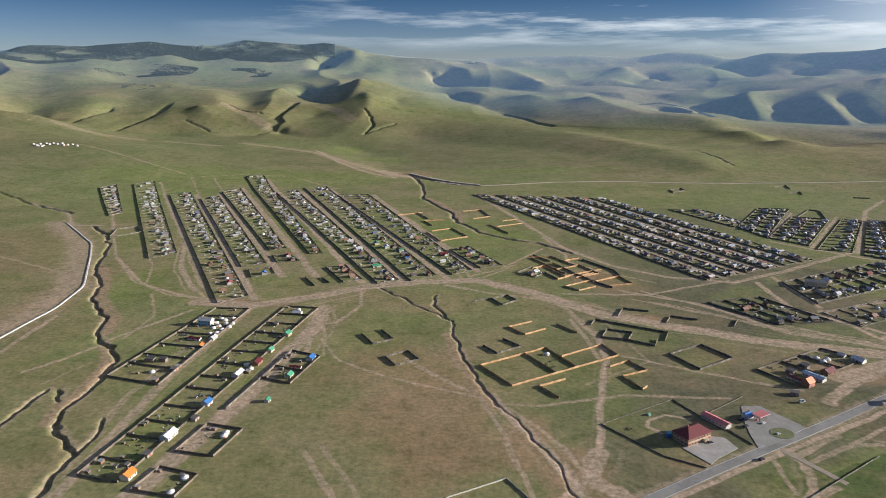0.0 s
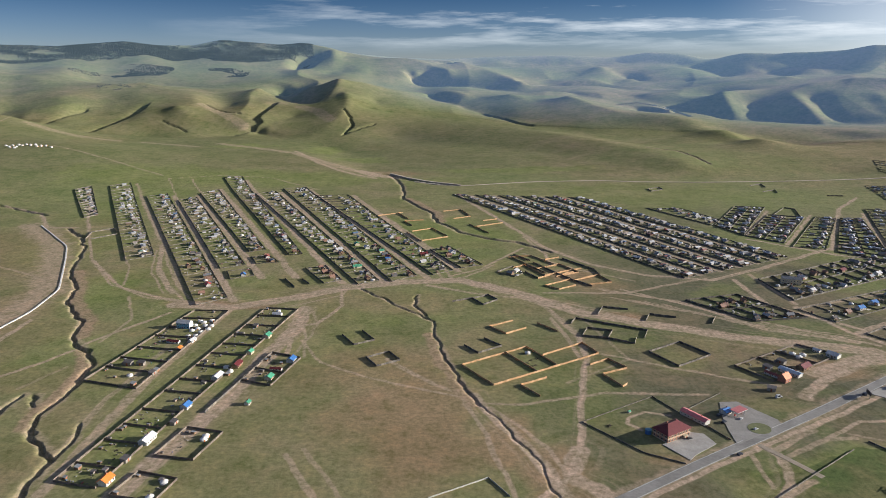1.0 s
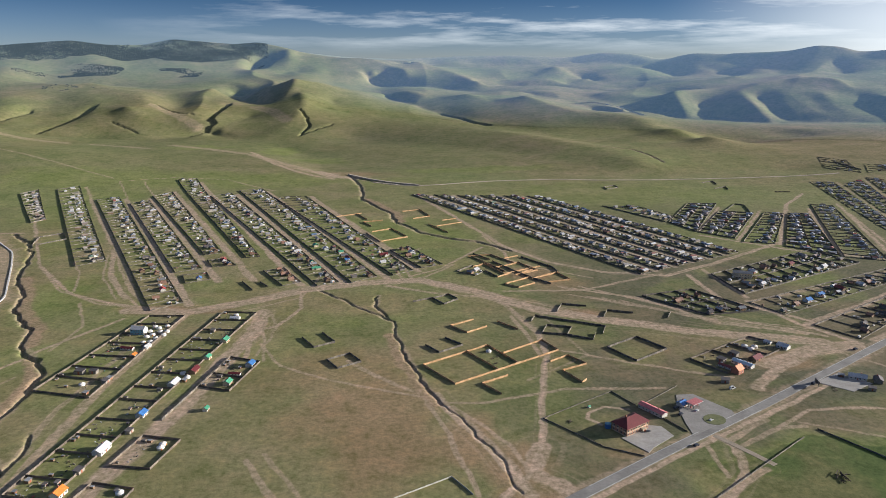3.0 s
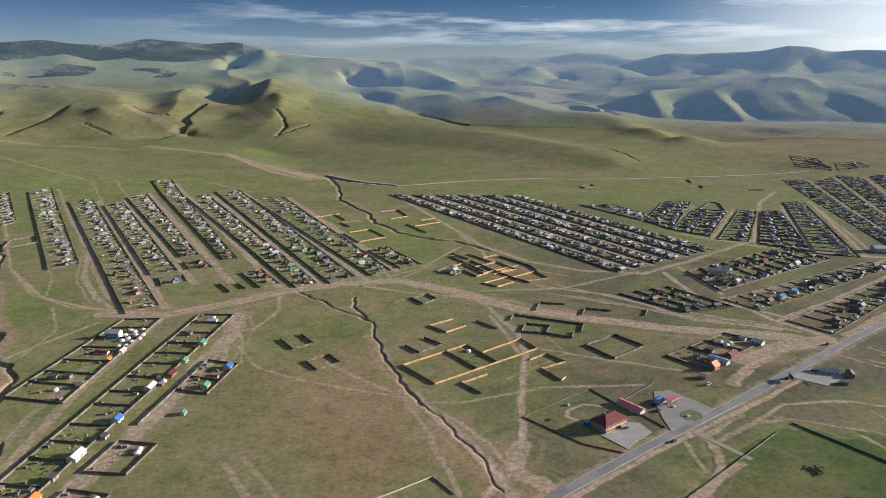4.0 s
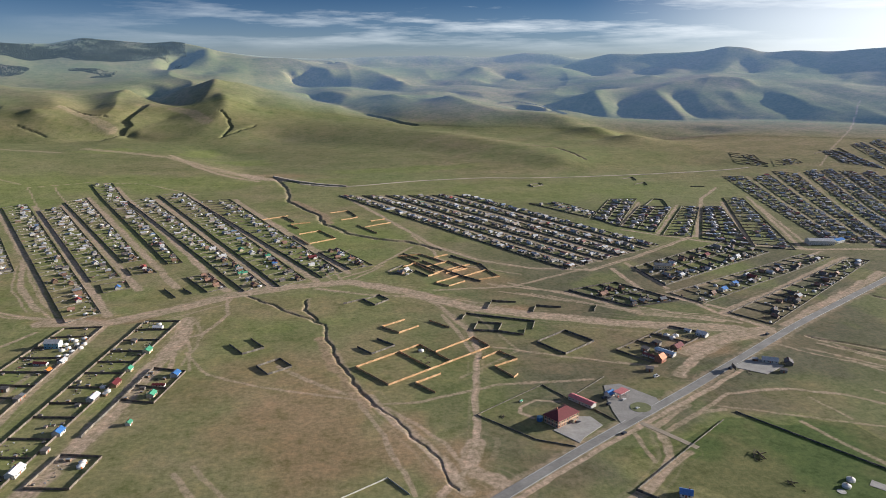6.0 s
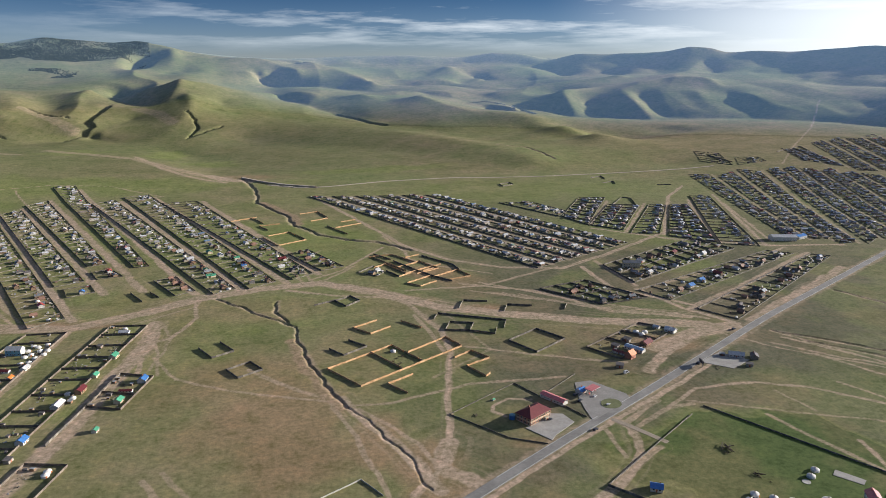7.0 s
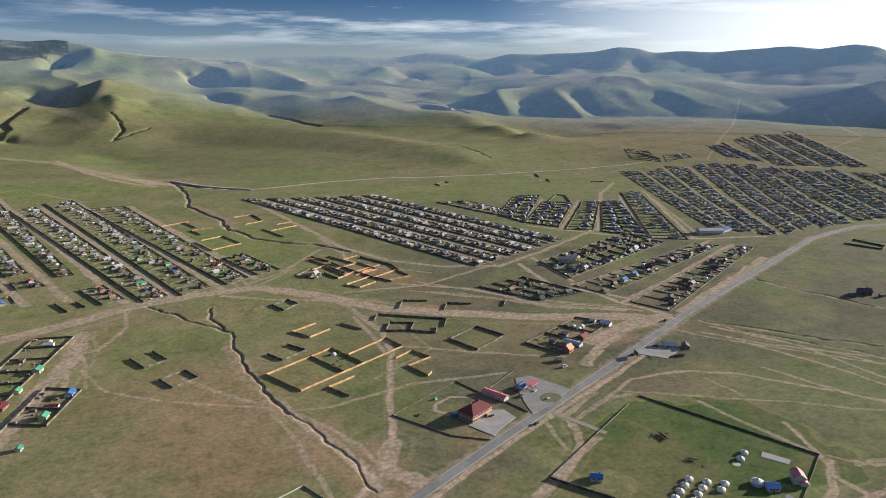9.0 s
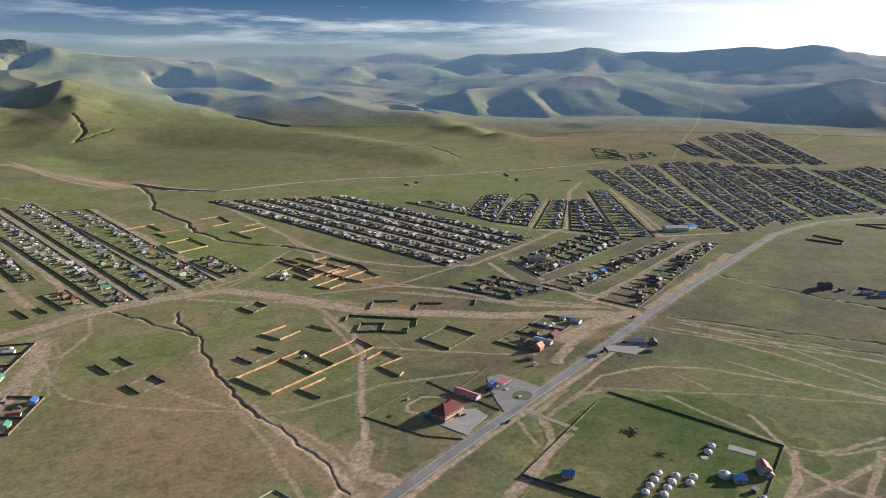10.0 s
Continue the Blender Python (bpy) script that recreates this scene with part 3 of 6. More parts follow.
track([(984, 913), (1322, 1573)], 7, 0.4)
track([(1033, 921), (1361, 1554)], 7, 0.4)
track([(1082, 930), (1401, 1536)], 7, 0.4)
track([(1131, 938), (1440, 1518)], 7, 0.4)
track([(1192, 933), (1448, 1445)], 7, 0.4)
track([(1238, 927), (1480, 1408)], 7, 0.4)
track([(1283, 920), (1511, 1371)], 7, 0.4)
track([(1329, 913), (1543, 1334)], 7, 0.4)
track([(1390, 899), (1603, 1297)], 7, 0.4)
track([(1436, 885), (1650, 1266)], 7, 0.4)
track([(1482, 871), (1697, 1235)], 7, 0.4)
track([(1527, 856), (1744, 1205)], 7, 0.4)
track([(1573, 842), (1791, 1174)], 7, 0.4)
track([(1541, 1488), (1803, 1961)], 7, 0.4)
track([(1589, 1454), (1881, 1965)], 7, 0.4)
track([(1637, 1420), (1958, 1969)], 7, 0.4)
track([(1686, 1386), (2036, 1974)], 7, 0.4)
track([(1473, 1587), (1581, 1838)], 7, 0.4)
track([(1488, 1517), (1598, 1790)], 7, 0.4)
track([(42, 552), (54, 517), (70, 487), (87, 434), (96, 398)], 13, 0.85)
track([(118, 460), (102, 427), (118, 411), (126, 398)], 18, 0.8)
track([(56, 529), (79, 494), (96, 460), (99, 431)], 4, 0.5)
track([(33, 547), (47, 485), (58, 424), (61, 401)], 4, 0.5)
track([(203, 510), (185, 518), (168, 507), (164, 499), (172, 488)], 3, 0.7)
track([(-396, 600), (-372, 635), (-354, 666), (-352, 680), (-326, 725), (-299, 769)], 5, 0.6)
track([(-365, 574), (-344, 621)], 4, 0.3)
track([(-148, 760), (-147, 698), (-161, 638)], 5, 0.5)
track([(-137, 751), (-119, 638)], 3, 0.5)
track([(-135, 780), (-118, 732), (-129, 652)], 3, 0.4)
track([(4, 868), (62, 833), (124, 811), (147, 780), (166, 682)], 7, 0.6)
track([(28, 893), (13, 962), (59, 1058)], 4, 0.4)
track([(386, 441), (414, 340)], 4, 0.5)
track([(429, 321), (498, 320)], 4, 0.5)
track([(422, 477), (431, 435)], 2.5, 0.4)
track([(335, 479), (465, 410), (551, 359)], 2.5, 0.4)
track([(-1456, 2324), (-1398, 2356), (-1404, 2587)], 5, 0.4)
track([(-674, 1008), (-571, 947), (-495, 893)], 4, 0.5)
track([(-448, 751), (-448, 645)], 8, 0.6)
track([(125, 382), (203, 430), (333, 501), (416, 549)], 5, 0.7)
track([(309, 484), (262, 452)], 7, 0.5)
track([(-426, 1094), (-380, 962), (-332, 868), (-298, 815)], 3, 0.6)
track([(-426, 1113), (-367, 962), (-328, 880), (-293, 822)], 3, 0.55)
track([(-419, 1058), (-381, 933), (-331, 844)], 2.5, 0.5)
track([(-396, 880), (-423, 962), (-455, 1024)], 3, 0.5)
track([(-630, 1713), (-536, 1497), (-451, 1219)], 3, 0.5)
track([(-574, 1713), (-490, 1532)], 3, 0.6)
track([(-630, 1713), (-518, 1767), (-382, 1749), (-246, 1606)], 3, 0.6)
track([(-498, 1008), (-413, 880), (-347, 828), (-289, 804)], 3, 0.6)
track([(-106, 856), (-63, 868), (5, 880)], 4, 0.7)
track([(-370, 833), (-334, 751), (-339, 682)], 3, 0.45)
track([(169, 1133), (188, 1024), (186, 962)], 5, 0.6)
track([(12, 880), (59, 906), (104, 962)], 4, 0.5)
track([(-85, 929), (-103, 828), (-154, 794), (-181, 773)], 3, 0.45)
track([(96, 858), (198, 771), (286, 694)], 4, 0.5)
track([(145, 781), (168, 659), (158, 609)], 4, 0.5)
track([(257, 845), (337, 762), (473, 651)], 5, 0.6)
track([(444, 632), (494, 556), (634, 421)], 3, 0.5)
track([(-689, 2382), (-528, 2269), (-397, 2164), (-288, 2010), (-193, 1890), (-128, 1846)], 45, 0.4)
track([(-1329, 2396), (-1234, 2357), (-1128, 2331), (-1019, 2338)], 50, 0.3)
track([(-923, 2334), (-819, 2309), (-745, 2282)], 40, 0.35)
track([(-524, 3035), (-435, 2928), (-372, 2795)], 60, 0.3)
track([(-922, 2981), (-791, 2842), (-696, 2733)], 60, 0.3)
track([(-169, 1882), (-118, 1805), (-68, 1786)], 48, 0.8)
gully([(-84, 1825), (-50, 1662), (-40, 1484), (18, 1333), (25, 1256), (65, 1170), (110, 1121), (159, 1094), (198, 1031)], 6, 2.6)
gully([(-80, 1796), (22, 1679), (91, 1654)], 7, 2)
gully([(-80, 851), (-45, 806), (-13, 766), (10, 732), (12, 695), (23, 624), (37, 563), (47, 535)], 2.5, 1.6)
gully([(47, 535), (70, 489), (83, 445), (91, 401)], 2.2, 0.9)
gully([(-631, 1210), (-568, 1133), (-533, 1058), (-497, 947), (-459, 875), (-436, 811), (-390, 747), (-374, 698), (-345, 664), (-322, 624), (-316, 572), (-319, 520), (-317, 503), (-274, 460), (-274, 424), (-274, 398)], 4.2, 3.6)
gully([(-274, 460), (-269, 485), (-278, 507)], 3, 2.6)
gully([(-357, 498), (-356, 536), (-351, 563)], 4, 3)
gully([(-331, 542), (-340, 563)], 4, 2)
gully([(-979, 1497), (-879, 1432), (-729, 1328)], 7, 2.4)
gully([(696, 705), (728, 620), (784, 509)], 2.8, 2.0)
gully([(520, 602), (589, 531), (689, 441)], 2.6, 1.5)
gully([(535, 567), (595, 498), (658, 420)], 2.6, 1.3)
gully([(1, 751), (-10, 790), (-6, 828)], 3, 2)
gully([(-643, 3084), (-654, 2958), (-667, 2822), (-637, 2768), (-682, 2654)], 14, 13)
gully([(-327, 2912), (-297, 2845), (-273, 2757), (-297, 2623)], 9, 10)
gully([(-190, 2784), (-266, 2677), (-297, 2623)], 9, 7)
gully([(-1145, 2935), (-1155, 2866), (-1183, 2735), (-1209, 2592)], 12, 9)
gully([(-1364, 2872), (-1388, 2750), (-1404, 2606)], 10, 8)
gully([(-917, 3003), (-803, 2890), (-740, 2866)], 8, 6)
gully([(288, 3207), (362, 3059), (405, 2922), (451, 2865)], 10, 8)
gully([(717, 2185), (788, 2108), (805, 1896)], 6, 4)
gully([(-1008, 2740), (-950, 2698), (-886, 2645)], 7, 5)
FAR_ROAD = [(-20, 1713), (63, 1654), (118, 1654), (263, 1704), (451, 1722), (538, 1698), (693, 1688), (955, 1697), (1208, 1709)]
WOODS = [(-33, -8.6, 4400, 4760, 22000), (-23.6, -18.9, 4060, 4330, 1300), (-16.6, -12.0, 4020, 4240, 700), (-24.5, -21.0, 3420, 3600, 120), (-27.0, -24.0, 4050, 4200, 90)]
# worn (positive) and lush (negative) patches: place, half sizes, amount
# the patch at (1500, 2050) lightens the floor's colour against its dim slope
PATCHES = [(202, 905, 40, 40, 0.85), (1500, 2050, 900, 700, 0.25), (233, 744, 32, 16, 1.0), (-5, 520, 80, 140, 0.8), (-30, 610, 100, 70, 0.6), (62, 480, 32, 60, 0.85), (92, 430, 36, 42, 0.9), (100, 395, 45, 26, 0.8), (-480, 760, 70, 160, 0.5), (-700, 900, 180, 120, 0.4), (330, 640, 90, 60, 0.4),
           (180, 445, 22, 10, 0.7), (385, 600, 45, 28, 0.9), (-60, 1850, 90, 60, 0.6), (230, 860, 60, 40, 0.6), (-262, 800, 55, 22, 1.0), (-640, 1050, 150, 250, 0.35), (-205, 790, 45, 16, 0.9), (-20, 800, 120, 50, 0.3),
           (340, 370, 118, 95, -1.9), (520, 430, 160, 130, -0.47), (250, 430, 60, 40, -0.41), (-420, 860, 50, 120, -0.78), (30, 1150, 160, 160, -0.78), (-350, 1750, 500, 130, -0.68), (-600, 1450, 120, 240, -0.54),
           (-225, 480, 22, 60, -0.78), (-190, 620, 26, 60, -0.78), (-280, 640, 30, 60, -0.68), (-320, 1150, 120, 250, -0.61), (-120, 1200, 140, 260, -0.61), (560, 860, 90, 50, -0.68), (250, 620, 30, 30, -0.54), (500, 1500, 350, 200, -0.54), (-560, 1080, 120, 140, -0.68), (620, 1080, 200, 160, -0.61), (-700, 1750, 260, 160, -0.68), (-600, 2330, 160, 120, -0.78), (-330, 2330, 90, 160, -0.78), (-180, 2150, 120, 90, -0.68), (250, 1900, 260, 60, -0.68)]

# ---- ground: one sheet to the horizon ----
canal = [(-692, 1237), (-573, 1087), (-536, 1008), (-472, 861), (-463, 778), (-471, 682), (-481, 611)]
road_line = [(58, 352), (115, 387), (193, 434), (324, 509), (537, 637), (752, 753), (955, 863), (1112, 906), (1266, 888), (1404, 839)]


ANG = np.radians(np.concatenate([np.linspace(-41, 63, 1060, endpoint=False), np.linspace(63, 319, 60, endpoint=False)]))
RAD = np.concatenate([[4, 60, 140, 220], np.geomspace(300, 390, 14, endpoint=False), np.geomspace(390, 1700, 540, endpoint=False), np.geomspace(1700, 2500, 130, endpoint=False), np.geomspace(2500, 4955, 220)])
HEIGHT = []


def ground_sheet():
    ang, rad = ANG, RAD
    A, R = np.meshgrid(ang, rad)
    x, y = (R * np.sin(A)).ravel(), (R * np.cos(A)).ravel()
    z = land(x, y)
    HEIGHT.append(z.reshape(R.shape))
    # bare earth on tracks, streets, gully banks and worn patches
    dirt, lush, stony, dry = (np.zeros(x.shape) for _ in range(4))
    jx, jy = x + (fbm(x, y, 24, 51, 3) - 0.5) * 5, y + (fbm(x, y, 24, 53, 3) - 0.5) * 5
    rag = fbm(x, y, 9, 55, 3)
    for number, (points, width, strength) in enumerate(TRACKS):
        strength = min(1.0, 1.4 * strength)
        k, side, run = course(jx, jy, points, width * 1.6 + 3)
        d, rut = np.abs(side), value_noise(side / 1.7 + 40 * number, run / 45, 57)
        if width <= 5:
            bare = strength * (1 - smooth(width * 0.4, width * 0.4 + 0.9, d + (rag[k] - 0.5)))
        else:
            bare = min(1, strength * 1.1) * (1 - smooth(width * 0.33, width * 0.5, d + (rag[k] - 0.5) * width * 0.22)) * (0.74 + 0.26 * smooth(0.3, 0.6, rut))
            bare = np.maximum(bare, 0.25 * strength * smooth(0.6, 0.74, rut) * (1 - smooth(width * 0.7, width * 1.5, d)))
        dirt[k] = np.maximum(dirt[k], bare)
    for points, width, depth in GULLIES:
        d, _ = along(jx, jy, points, width * 5)
        dirt = np.maximum(dirt, (0.5 if width < 7 else 0.0) * (1 - smooth(width * 0.8, width * 2.1, d + (rag - 0.3) * width * 1.6)))
    # gravel bars beside the stream bed and the spoil along the channel
    for points, shift, half in ((GULLIES[4][0][3:8], -9, 9), (GULLIES[4][0][8:13], 7, 6), (GULLIES[2][0][4:], 7, 6), (GULLIES[0][0][2:5], -10, 9)):
        d, _ = along(jx + shift, jy, points, 80)
        stony = np.maximum(stony, 0.8 * (1 - smooth(half * 0.5, half * 1.3, d + (rag - 0.5) * 8)))
    d, _ = along(jx + 16, jy, canal, 150)
    dirt = np.maximum(dirt, 0.7 * (1 - smooth(6, 34, d + (rag - 0.5) * 26)))
    d, _ = along(jx, jy, road_line, 60)
    dirt = np.maximum(dirt, 0.5 * (1 - smooth(6.5, 11, d + (rag - 0.5) * 5)))
    ragged = (fbm(x, y, 45, 61, 3) - 0.5) * 0.9
    for cx, cy, sx, sy, amount in PATCHES:
        e = np.hypot((jx - cx) / sx, (jy - cy) / sy)
        v = amount * (1 - smooth(0.35, 1.15, e + ragged))
        if amount > 0:
            dry = np.maximum(dry, v)
        else:
            lush = np.clip(np.maximum(lush, -v), 0, 1)
    # far slopes: distance haze put into the base colour as a grey-olive tint
    haze_olive = (1 - 0.8 * smooth(6, 14, np.degrees(A.ravel()))) * smooth(1500, 2600, R.ravel()) * (0.35 + 0.65 * smooth(3300, 2700, R.ravel()) * 1.0) * np.clip(0.6 + 0.7 * (fbm(x, y, 380, 71, 3) - 0.5), 0, 1)
    # near right: a darker olive tone by distance and bearing
    haze_olive = np.maximum(haze_olive, smooth(1800, 900, R.ravel()) * smooth(4, 24, np.degrees(A.ravel())) * (0.72 + 0.5 * fbm(x, y, 90, 73, 3)))
    haze_olive = np.clip(haze_olive, 0, 1)
    dry = np.maximum(dry, 0.26 * smooth(0.48, 0.68, fbm(x, y, 60, 97, 5)) * smooth(1300, 900, R.ravel()))
    lush = np.maximum(lush, 0.42 * smooth(0.5, 0.7, fbm(x, y, 75, 99, 5)) * smooth(1500, 1100, R.ravel()))
    lush = np.maximum(lush, 0.32 * smooth(1800, 2400, R.ravel()) * smooth(14, 5, np.degrees(A.ravel())) * np.clip(0.3 + fbm(x, y, 420, 101, 3), 0, 1))
    dry = np.maximum(dry, 0.2 * dry_crests(x, y))
    n_a, n_r = len(ang), len(rad)
    i, j = np.meshgrid(np.arange(n_r - 1), np.arange(n_a), indexing="ij")
    a, b = i * n_a + j, i * n_a + (j + 1) % n_a
    quads = np.stack([a, a + n_a, b + n_a, b], -1).reshape(-1, 4)
    me = bpy.data.meshes.new("ground")
    me.vertices.add(len(x))
    me.vertices.foreach_set("co", np.stack([x, y, z], -1).astype(np.float32).ravel())
    me.loops.add(quads.size + n_a)
    me.loops.foreach_set("vertex_index", np.concatenate([quads.ravel(), np.arange(n_a)]).astype(np.int32))
    me.polygons.add(len(quads) + 1)
    me.polygons.foreach_set("loop_start", np.arange(0, quads.size + 1, 4, dtype=np.int32))
    me.polygons.foreach_set("use_smooth", np.ones(len(quads) + 1, dtype=bool))
    for name, values in (("dirt", dirt), ("lush", lush), ("stony", stony), ("haze_olive", haze_olive), ("dry", dry)):
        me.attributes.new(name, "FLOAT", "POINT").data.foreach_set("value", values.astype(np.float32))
    me.update()
    me.validate()
    return tagged(new("ground", me), "rolling grass steppe with bare tracks, gullies and far hills", "ground", kind="structure")


def ground_material(hazy=False):
    m, nodes, links, b = shader("haze_glow_steppe" if hazy else "steppe")
    att = {}
    for name in ("dirt", "lush", "stony", "haze_olive", "dry"):
        n = nodes.new("ShaderNodeAttribute")
        n.attribute_name = name
        att[name] = n.outputs["Fac"]
    big = noise_node(nodes, links, 0.0016, 5, 0.55)
    mid = noise_node(nodes, links, 0.012, 6, 0.62)
    fine = noise_node(nodes, links, 0.22, 5, 0.7)
    green = ramp_node(nodes, links, mid, [(0.3, (0.168, 0.172, 0.074)), (0.5, (0.236, 0.214, 0.11)), (0.72, (0.305, 0.246, 0.155))])
    fresh = ramp_node(nodes, links, mid, [(0.3, (0.165, 0.2, 0.076)), (0.7, (0.235, 0.245, 0.11))])
    col = mix_node(nodes, links, ramp_node(nodes, links, big, [(0.42, (0, 0, 0)), (0.62, (1, 1, 1))]), green, fresh)
    # painted haze tint of the far slopes, olive tone at the near right
    col = mix_node(nodes, links, att["haze_olive"], col, ramp_node(nodes, links, mid, [(0.3, (0.112, 0.112, 0.068)), (0.7, (0.16, 0.152, 0.098))]))
    col = mix_node(nodes, links, att["lush"], col, ramp_node(nodes, links, mid, [(0.3, (0.168, 0.208, 0.062)), (0.7, (0.232, 0.254, 0.096))]))
    deep = ramp_node(nodes, links, att["lush"], [(0.79, (0, 0, 0)), (0.9, (1, 1, 1))])
    col = mix_node(nodes, links, deep, col, ramp_node(nodes, links, mid, [(0.3, (0.075, 0.115, 0.036)), (0.7, (0.115, 0.15, 0.052))]))
    col = mix_node(nodes, links, att["dry"], col, ramp_node(nodes, links, mid, [(0.3, (0.265, 0.182, 0.106)), (0.7, (0.34, 0.236, 0.148))]))
    earth = ramp_node(nodes, links, fine, [(0.3, (0.36, 0.268, 0.192)), (0.7, (0.5, 0.388, 0.295))])
    col = mix_node(nodes, links, att["dirt"], col, earth)
    col = mix_node(nodes, links, att["stony"], col, ramp_node(nodes, links, fine, [(0.3, (0.29, 0.205, 0.135)), (0.7, (0.4, 0.29, 0.2))]))
    clump = noise_node(nodes, links, 0.055, 7, 0.72)
    col = mix_node(nodes, links, 1.0, col, ramp_node(nodes, links, clump, [(0.3, (0.68, 0.74, 0.6)), (0.5, (1, 1, 1)), (0.72, (1.3, 1.17, 1.14))]), "MULTIPLY")
    tuft = ramp_node(nodes, links, fine, [(0.3, (0.76, 0.78, 0.74)), (0.7, (1.2, 1.18, 1.17))])
    col = mix_node(nodes, links, 1.0, col, tuft, "MULTIPLY")
    links.new(col, b.inputs["Base Color"])
    b.inputs["Roughness"].default_value = 0.95
    b.inputs["Specular IOR Level"].default_value = 0.1
    bump = nodes.new("ShaderNodeBump")
    bump.inputs["Strength"].default_value, bump.inputs["Distance"].default_value = 0.35, 0.6
    links.new(noise_node(nodes, links, 0.35, 6, 0.7), bump.inputs["Height"])
    links.new(bump.outputs["Normal"], b.inputs["Normal"])
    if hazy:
        # distance haze painted as blue emission, stronger farther off
        haze_glow = nodes.new("ShaderNodeAttribute")
        haze_glow.attribute_name = "haze_glow"
        links.new(ramp_node(nodes, links, haze_glow.outputs["Fac"], [(0.0, (0, 0, 0)), (0.25, (0.02, 0.04, 0.082)), (0.7, (0.035, 0.064, 0.12)), (0.92, (0.047, 0.082, 0.145)), (1.0, (0.09, 0.13, 0.195))]), b.inputs["Emission Color"])
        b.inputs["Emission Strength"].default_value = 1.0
    return m


ground = ground_sheet()
HEIGHT = HEIGHT[0]


def surface(x, y):
    """The height of the sheet under each place."""
    x, y = np.atleast_1d(np.asarray(x, float)), np.atleast_1d(np.asarray(y, float))
    a = np.arctan2(x, y)
    a = np.where(a < ANG[0], a + 2 * math.pi, a)
    r = np.clip(np.hypot(x, y), RAD[0], RAD[-1] - 1)
    j = np.clip(np.searchsorted(ANG, a, "right") - 1, 0, len(ANG) - 1)
    k = np.clip(np.searchsorted(RAD, r, "right") - 1, 0, len(RAD) - 2)
    j2 = (j + 1) % len(ANG)
    u = np.clip((a - ANG[j]) / np.where(j2 > j, ANG[j2] - ANG[j], ANG[0] + 2 * math.pi - ANG[j]), 0, 1)
    v = (r - RAD[k]) / (RAD[k + 1] - RAD[k])
    return (HEIGHT[k, j] * (1 - u) + HEIGHT[k, j2] * u) * (1 - v) + (HEIGHT[k + 1, j] * (1 - u) + HEIGHT[k + 1, j2] * u) * v


def at(x, y):
    return float(surface(x, y)[0])


ground.data.materials.append(ground_material())


def ribbon(name, line, width, mat, lift, label, category, offset=0.0, step=8.0, thick=0.12, rounds=12):
    """A paved strip that follows the ground, with a real edge."""
    pts = []
    for p, q in zip(line, line[1:]):
        n = max(1, int(math.hypot(q[0] - p[0], q[1] - p[1]) / step))
        pts += [(p[0] + (q[0] - p[0]) * k / n, p[1] + (q[1] - p[1]) * k / n) for k in range(n)]
    pts.append(line[-1])
    p = np.array(pts, float)
    for _ in range(rounds):
        p[1:-1] = (p[:-2] + 2 * p[1:-1] + p[2:]) / 4
    t = np.gradient(p, axis=0)
    t /= np.linalg.norm(t, axis=1)[:, None]
    nrm = np.stack([-t[:, 1], t[:, 0]], -1)
    z = np.array([surface(p[:, 0] + nrm[:, 0] * (offset + s * width / 2), p[:, 1] + nrm[:, 1] * (offset + s * width / 2)) for s in (-1, 0, 1)]).max(0) + lift
    bm = bmesh.new()
    rows = []
    for k in range(len(p)):
        row = []
        for s, dz in ((-1, -thick), (-1, 0), (1, 0), (1, -thick)):
            c = p[k] + nrm[k] * (offset + s * width / 2)
            row.append(bm.verts.new((c[0], c[1], z[k] + dz)))
        rows.append(row)
    for a, b in zip(rows, rows[1:]):
        for k in range(3):
            bm.faces.new((a[k], b[k], b[k + 1], a[k + 1]))
    bmesh.ops.recalc_face_normals(bm, faces=bm.faces)
    me = bpy.data.meshes.new(name)
    bm.to_mesh(me)
    bm.free()
    me.materials.append(mat)
    return tagged(new(name, me), label, category, kind="structure")


pale_gravel = plain("pale_gravel", (0.55, 0.46, 0.36), 0.95, scale=0.1)
packed_gravel = plain("packed_gravel", (0.37, 0.305, 0.23), 0.95, scale=0.1)
pale_concrete = plain("pale_concrete", (0.66, 0.64, 0.6), 0.8, scale=0.15)
ribbon("road", road_line, 9.0, asphalt, 0.35, "straight two-lane worn grey asphalt highway", "road", thick=1.2)
for edge in (-4.1, 4.1):
    ribbon("road_marking", road_line, 0.35, road_paint, 0.37, "faded white line along the edge of the highway", "road marking", offset=edge, thick=0.01)
ribbon("side_road", [(256, 463), (267, 447), (276, 432), (281, 419)], 5.0, packed_gravel, 0.12, "short grey gravel side road joining the highway", "road", thick=0.8)
ribbon("gravel_road", FAR_ROAD, 8.0, pale_gravel, 0.6, "narrow pale gravel road on a low bank across the valley", "road", thick=1.5)
ribbon("embankment", [(-85, 1835), (-35, 1758), (22, 1696), (91, 1654)], 7.0, pale_gravel, 3.0, "raised gravel bank of the road beside the stream", "bank", thick=5.0)
ribbon("canal_lining", canal, 2.0, pale_concrete, 0.9, "pale concrete-lined drainage channel wall", "canal", thick=1.6, rounds=3)



